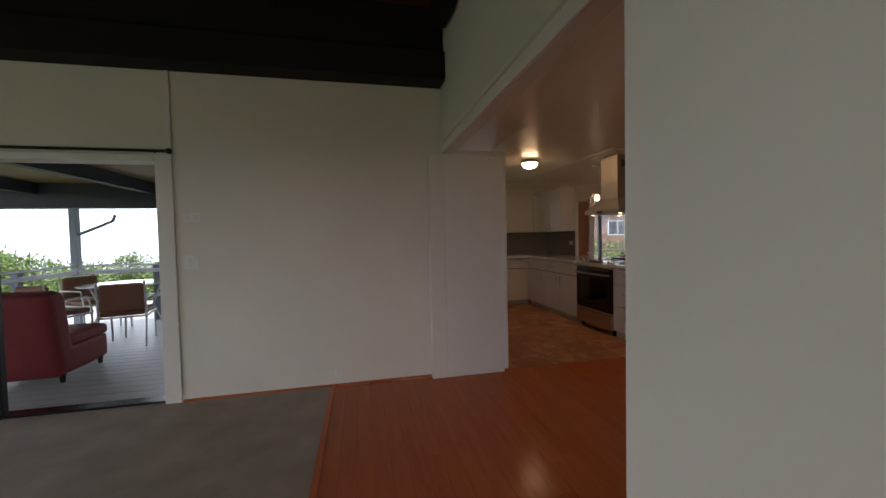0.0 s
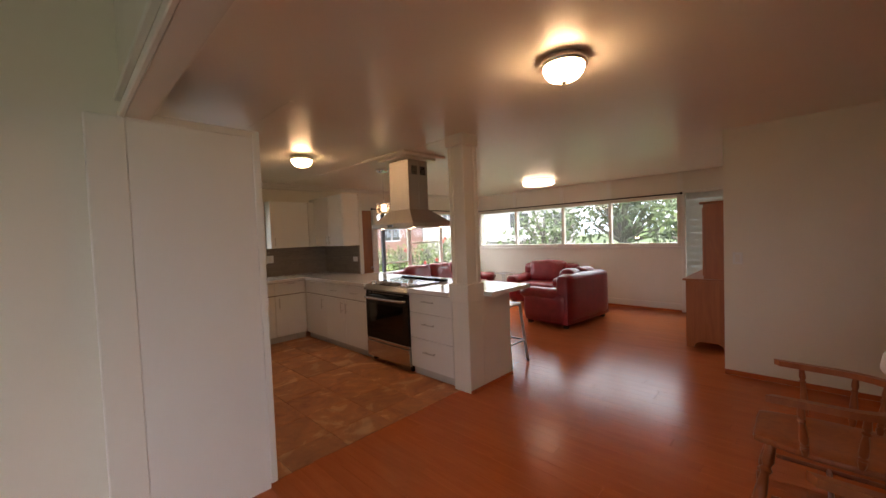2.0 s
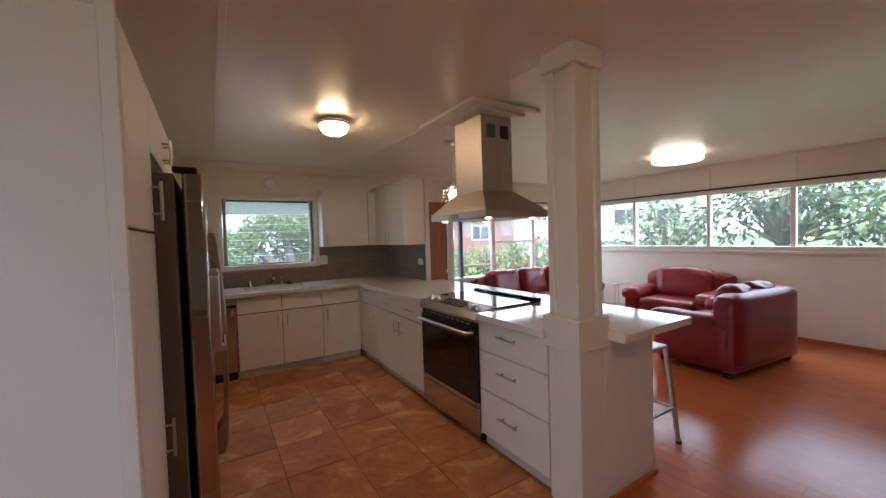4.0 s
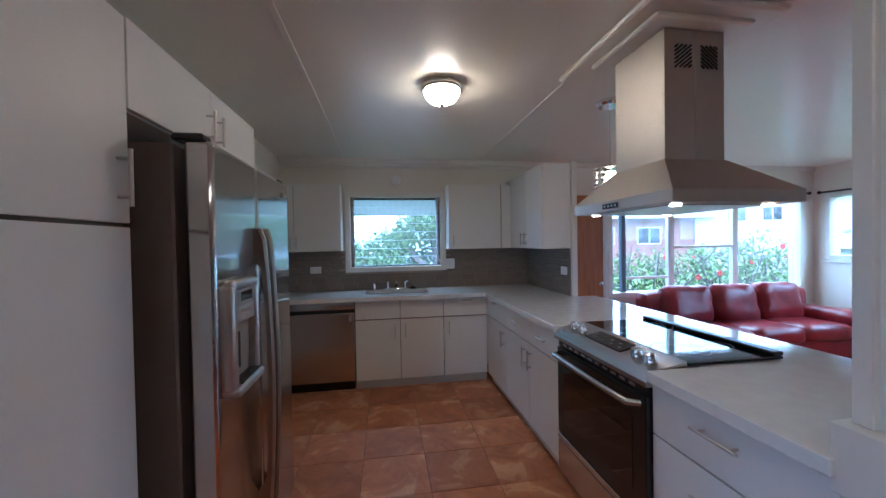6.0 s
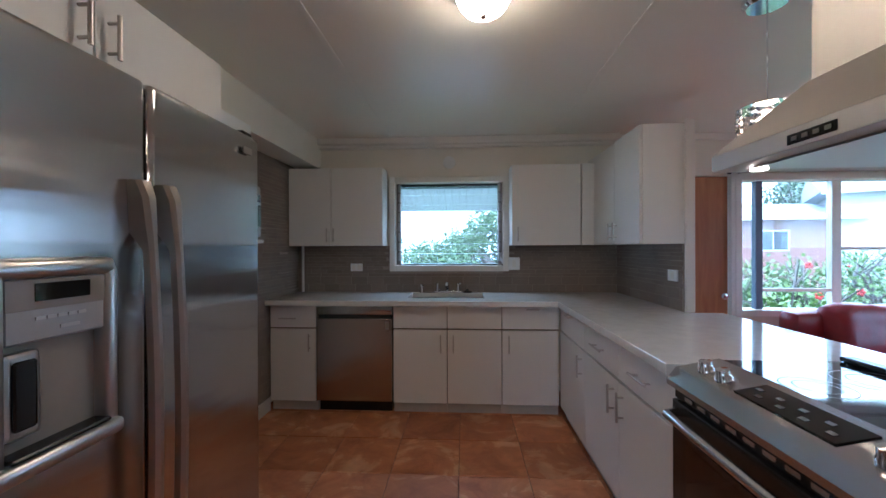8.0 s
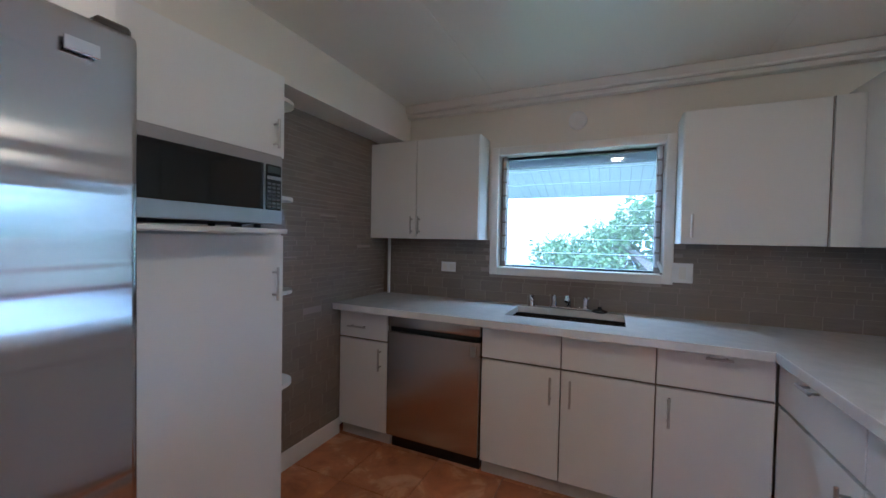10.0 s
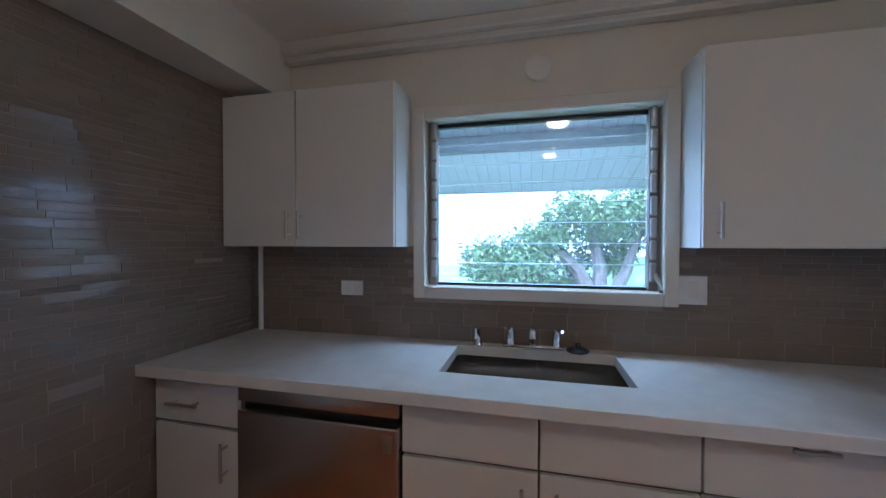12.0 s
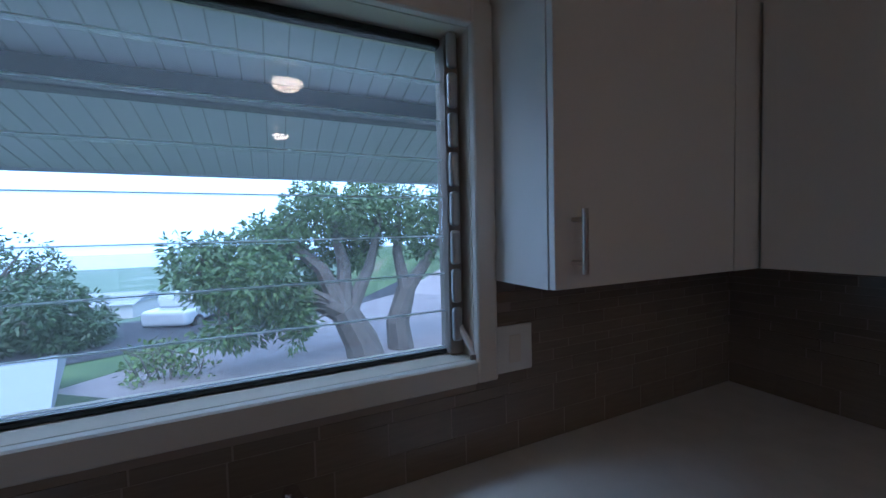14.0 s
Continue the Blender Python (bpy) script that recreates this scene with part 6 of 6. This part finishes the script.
round_tree(25.0, 30.0, 0.5, 3.0, "green tree behind the houses", 23, DARKLEAF, 26, 110, 0.28)
round_tree(20.5, 35.0, ground_z(20.5, 35), 3.2, "green tree behind the red house", 22, DARKLEAF, 26, 110, 0.3)
for i, (sx, sy, r) in enumerate(((13.5, 3.0, 1.9), (14.5, 5.6, 2.1), (13.8, 8.2, 1.7), (17.0, 1.0, 2.4))):
    round_tree(sx, sy, ground_z(sx, sy) - 0.4, r, "leafy tree outside the east windows", 40 + i, DARKLEAF if i % 2 else MANGO, 30, 170, 0.2)


# ---- neighbouring houses ----
REDSIDE = paint("red_house_siding", (0.27, 0.13, 0.11), 0.7)
GREYSIDE = paint("pale_house_siding", (0.55, 0.53, 0.51), 0.7)
SHEDSIDE = paint("weathered_red_brown_siding", (0.20, 0.105, 0.09), 0.8)
ROOFING = paint("pale_roofing", (0.32, 0.34, 0.36), 0.7, 0.4)
DARKPANE = plain("dark_window_pane", (0.03, 0.035, 0.04), 0.08)


def house(x, y, z, w, d, h, side, label, windows, rot=0.0, balcony=False):
    t = thing("house", (0, 0, 0), label, "house", "neighbouring houses")
    part("wall", box(-w / 2, w / 2, -d / 2, d / 2, -2.0, h), side, t)
    bm = bmesh.new()
    o = 0.7
    v = [bm.verts.new(p) for p in ((-w / 2 - o, -d / 2 - o, h), (w / 2 + o, -d / 2 - o, h), (w / 2 + o, d / 2 + o, h), (-w / 2 - o, d / 2 + o, h), (-w / 2 - o, 0, h + d * 0.16), (w / 2 + o, 0, h + d * 0.16))]
    for f in ((0, 1, 5, 4), (2, 3, 4, 5), (0, 4, 3), (1, 2, 5), (0, 3, 2, 1)):
        bm.faces.new([v[i] for i in f])
    part("roof", bm, ROOFING, t)
    part("fascia", box(-w / 2 - o, w / 2 + o, -d / 2 - o - 0.03, -d / 2 - o, h - 0.14, h + 0.04), EAVE, t)
    for wx, wz, ww, wh in windows:
        f = part("window", box(wx - ww / 2 - 0.07, wx + ww / 2 + 0.07, -d / 2 - 0.05, -d / 2, wz - 0.07, wz + wh + 0.07), EAVE, t, "white framed window")
        part("pane", box(wx - ww / 2, wx + ww / 2, -d / 2 - 0.06, -d / 2 - 0.05, wz, wz + wh), DARKPANE, f)
        part("mullion", box(wx - 0.02, wx + 0.02, -d / 2 - 0.075, -d / 2 - 0.06, wz, wz + wh), EAVE, f)
    if balcony:
        b = part("balcony", box(-w * 0.1, w * 0.45, -d / 2 - 1.4, -d / 2, 0.0, 0.15), EAVE, t, "white balcony with balusters")
        part("rail", box(-w * 0.1, w * 0.45, -d / 2 - 1.4, -d / 2 - 1.34, 0.95, 1.02), EAVE, b)
        for k in range(26):
            xx = -w * 0.1 + k * w * 0.55 / 25
            part("baluster", box(xx, xx + 0.04, -d / 2 - 1.4, -d / 2 - 1.36, 0.15, 0.95), EAVE, b)
    t.matrix_basis = pose(x, y, z, 0, 0, rot)
    return t


house(17.5, 26.0, 0.2, 7, 6, 2.6, REDSIDE, "red single-storey house with a pale roof", [(-2.0, 1.0, 0.9, 0.9), (0.6, 1.0, 1.3, 0.9)], -8)
house(28.0, 22.0, 0.8, 13, 8, 3.2, GREYSIDE, "pale two-storey house with a balcony", [(-4.5, 1.6, 0.8, 0.7), (-2.9, 1.6, 0.8, 0.7), (1.5, 0.9, 1.6, 1.3), (4.5, 0.9, 1.6, 1.3)], -35, True)
house(35.0, 33.0, 3.5, 12, 8, 3.0, GREYSIDE, "pale upper house on the slope", [(-3.5, 1.2, 1.0, 0.8), (0.0, 1.2, 1.0, 0.8), (3.5, 1.2, 1.0, 0.8)], -30)
house(-5.0, 13.5, -3.15, 6.5, 3.2, 2.15, SHEDSIDE, "low pale roofed house below the window", [(1.8, 0.8, 1.0, 0.8)], 18)
house(-3.0, 78.0, ground_z(-3, 78) + 0.3, 14, 8, 3, EAVE, "white roofed house far down the slope", [(-3, 1, 1.2, 1), (2, 1, 1.2, 1)], 10)
house(-26.0, 90.0, ground_z(-26, 90), 16, 9, 3, GREYSIDE, "white roofed house far down the slope", [(-3, 1, 1.2, 1), (2, 1, 1.2, 1)], -12)


def car(x, y, rot):
    t = thing("car", (0, 0, 0), "pale parked car beside the road", "car")
    PAINT, RUBBER = plain("pale_car_paint", (0.55, 0.58, 0.60), 0.2, 0, 0.6), plain("tyre_rubber", (0.02, 0.02, 0.02), 0.8)
    part("body", box(-2.1, 2.1, -0.85, 0.85, 0.35, 0.95, 0.14, 3), PAINT, t, "", True)
    cab = box(-1.3, 1.0, -0.75, 0.75, 0.93, 1.45, 0.16, 3)
    part("cabin", cab, PAINT, t, "", True)
    part("windscreen", box(0.80, 0.96, -0.62, 0.62, 1.0, 1.34, 0.04), DARKPANE, t)
    for s in (-1, 1):
        part("side_window", box(-1.05, 0.7, s * 0.755 - 0.005, s * 0.755 + 0.005, 1.02, 1.35), DARKPANE, t)
        for wx in (-1.35, 1.35):
            wh = part("wheel", cyl((wx, s * 0.72, 0.33), (wx, s * 0.9, 0.33), 0.33, None, 20), RUBBER, t, "", True)
            part("rim", cyl((wx, s * 0.9, 0.33), (wx, s * 0.915, 0.33), 0.2, None, 14), ALU, wh)
    t.matrix_basis = pose(x, y, ground_z(x, y) + 0.27, 0, 0, rot)


car(-0.9, 25.2, 70)


# ---- floor pieces ----
def tile_mesh(w, d, h, c=0.003):
    bm = bmesh.new()
    lo = [bm.verts.new(p) for p in ((0, 0, -h), (w, 0, -h), (w, d, -h), (0, d, -h))]
    md = [bm.verts.new(p) for p in ((0, 0, -c), (w, 0, -c), (w, d, -c), (0, d, -c))]
    hi = [bm.verts.new(p) for p in ((c, c, 0), (w - c, c, 0), (w - c, d - c, 0), (c, d - c, 0))]
    bm.faces.new(hi)
    for a, b in ((lo, md), (md, hi)):
        for k in range(4):
            bm.faces.new((a[k], a[(k + 1) % 4], b[(k + 1) % 4], b[k]))
    return bm


def piece(name, me, parent, at):
    o = new(name, me)
    o.parent = parent
    o.location = at
    return o


meshes = {}


def shared(key, w, d, h, mat_, c=0.003):
    if key not in meshes:
        bm = tile_mesh(w, d, h, c)
        meshes[key] = bpy.data.meshes.new("piece")
        bm.to_mesh(meshes[key])
        bm.free()
        meshes[key].materials.append(mat_)
    return meshes[key]


S = 0.405
fk = bpy.data.objects["floor_kitchen"]
rng = random.Random(5)
for i in range(-4, 4):
    x0 = 2.222 + i * S
    xa, xb = max(x0 + 0.002, 0.60), min(x0 + S - 0.002, 3.62)
    if xb - xa < 0.05:
        continue
    y = 5.512 - 6 * S
    while y < 6.84:
        ya, yb = max(y + 0.002, 3.24), min(y + S - 0.002, 6.84)
        if yb - ya > 0.03:
            piece("tile", shared((round(xb - xa, 3), round(yb - ya, 3), "t"), xb - xa, yb - ya, 0.006, TILE, 0.0025), fk, (xa, ya, rng.uniform(-0.0008, 0.0008)))
        y += S

PW, PL = 0.098, 1.22


def planks(x0, x1, y0, y1, parent, near, seed):
    rng = random.Random(seed)
    rest = bmesh.new()
    x = x0
    while x < x1 - 0.004:
        w = min(PW, x1 - x)
        y = y0 - rng.random() * PL
        while y < y1:
            ya, yb = max(y, y0), min(y + PL, y1)
            if yb - ya > 0.01:
                if near(x, ya):
                    piece("plank", shared((round(w, 3), round(yb - ya, 2), "p"), w - 0.0008, round(yb - ya, 2) - 0.0008, 0.012, LAMINATE, 0.0008), parent, (x, ya, 0))
                else:
                    b = [rest.verts.new(p) for p in ((x, ya, 0), (x + w - 0.0008, ya, 0), (x + w - 0.0008, yb - 0.0008, 0), (x, yb - 0.0008, 0))]
                    rest.faces.new(b)
            y += PL
        x += w
    o = part("plank_field", rest, LAMINATE_REST, parent)
    o["kind"] = "stuff"


planks(-0.305, 4.935, -3.5, 3.235, bpy.data.objects["floor_wood"], lambda x, y: y > -0.6 and x < 4.3 and y + 0.2 > 0, 61)
planks(4.935, EAST, 1.485, 3.235, bpy.data.objects["floor_wood"], lambda x, y: False, 62)
planks(3.66, EAST, 3.235, NORTH, bpy.data.objects["floor_wood_family"], lambda x, y: False, 63)


# ---- backsplash: courses of glass strips ----
def strip_mesh(key, length, h):
    if key not in meshes:
        bm = box(0, length - 0.0018, -0.006, 0, 0, h - 0.0018, 0.0004)
        meshes[key] = bpy.data.meshes.new("piece")
        bm.to_mesh(meshes[key])
        bm.free()
        meshes[key].materials.append(STRIP)
    return meshes[key]


def courses(z0, z1, thick_until):
    z, out = z0, []
    while z < z1 - 0.004:
        h = 0.073 if z + 0.01 < thick_until else (0.029, 0.022, 0.029, 0.036)[len(out) % 4]
        h = min(h, z1 - z)
        out.append((z, h))
        z += h
    return out


def backsplash(wall, axis, face, a0, a1, z0, z1, thick_until, single, cut=None, seed=1):
    """Strips on a wall; single: each a piece of its own, else joined."""
    rng = random.Random(seed)
    rest = bmesh.new()
    for z, h in courses(z0, z1, thick_until):
        a = a0 - rng.random() * 0.15
        while a < a1:
            p, q = max(a, a0), min(a + 0.152, a1)
            a += 0.152
            if cut and cut[0] < (p + q) / 2 < cut[1] and z + h / 2 > cut[2]:
                continue
            if q - p < 0.012:
                continue
            if single:
                o = piece("strip_tile", strip_mesh((round(q - p, 2), round(h, 3), axis), round(q - p, 2), h), wall, (0, 0, 0))
                if axis == "x":
                    o.matrix_basis = pose(p, face - rng.uniform(0, 0.0005), z, rng.gauss(0, 1.1 if h < 0.04 else 0.4), 0, 0)
                else:
                    o.matrix_basis = pose(face + (-1 if axis == "e" else 1) * rng.uniform(0, 0.0005), (q if axis == "e" else p), z, rng.gauss(0, 1.6 if h < 0.04 else 0.5), 0, -90 if axis == "e" else 90)
            else:
                n0 = len(rest.verts)
                cube_into(rest, face, face + 0.006, p + 0.0012, q - 0.0012, z + 0.0012, z + h - 0.0012)
                rest.verts.ensure_lookup_table()
                tip, yaw, e = rng.gauss(0, 0.034 if h < 0.04 else 0.012), rng.gauss(0, 0.004), rng.uniform(0, 0.0012)
                for v in rest.verts[n0:]:
                    if v.co.x > face + 0.004:
                        v.co.x += e + tip * (v.co.z - z - h / 2) + yaw * (v.co.y - (p + q) / 2)
    if not single:
        o = part("strip_tile_field", rest, STRIP_REST, wall)
        o["kind"] = "stuff"
    else:
        rest.free()


wn_, ww_, ws_ = (bpy.data.objects[k] for k in ("wall_north_kitchen", "wall_west_kitchen", "wall_stub"))
structure("grout_north", wall_mesh("x", 6.8495, NORTH, 0.585, 3.665, 0.915, 1.352, [(1.56, 2.66, 1.13, 1.353)]), BACKGROUT, "brown grout behind the strip tiles", "grout")
structure("grout_west", box(WEST, 0.6605, 5.565, 6.853, 0.11, 2.09), BACKGROUT, "brown grout behind the strip tiles", "grout")
structure("grout_stub", box(3.6555, 3.667, 5.805, 6.853, 0.915, 1.40), BACKGROUT, "brown grout behind the strip tiles", "grout")
structure("baseboard_kitchen", box(WEST, 0.667, 5.57, 6.318, 0.0, 0.11, 0.003), TRIM, "white baseboard under the tile wall", "baseboard")
backsplash(wn_, "x", 6.8545, 0.662, 3.654, 0.916, 1.352, 1.06, True, (1.55, 2.675, 1.10), 71)
backsplash(ws_, "e", 3.6605, 5.81, 6.848, 0.916, 1.352, 1.06, True, None, 72)
backsplash(ww_, "w", 0.6555, 5.567, 6.848, 0.112, 0.95, 0.94, True, None, 73)
backsplash(ww_, "w", 0.6555, 5.567, 6.848, 0.95, 1.50, 0.0, True, None, 74)
backsplash(ww_, "w", 0.6555, 5.567, 6.848, 1.50, 2.088, 0.0, False, None, 75)
structure("trim_pipe_cover", cyl((0.715, 6.835, 0.915), (0.715, 6.835, 1.352), 0.012, None, 10), TRIM, "thin painted pipe in the corner", "trim")
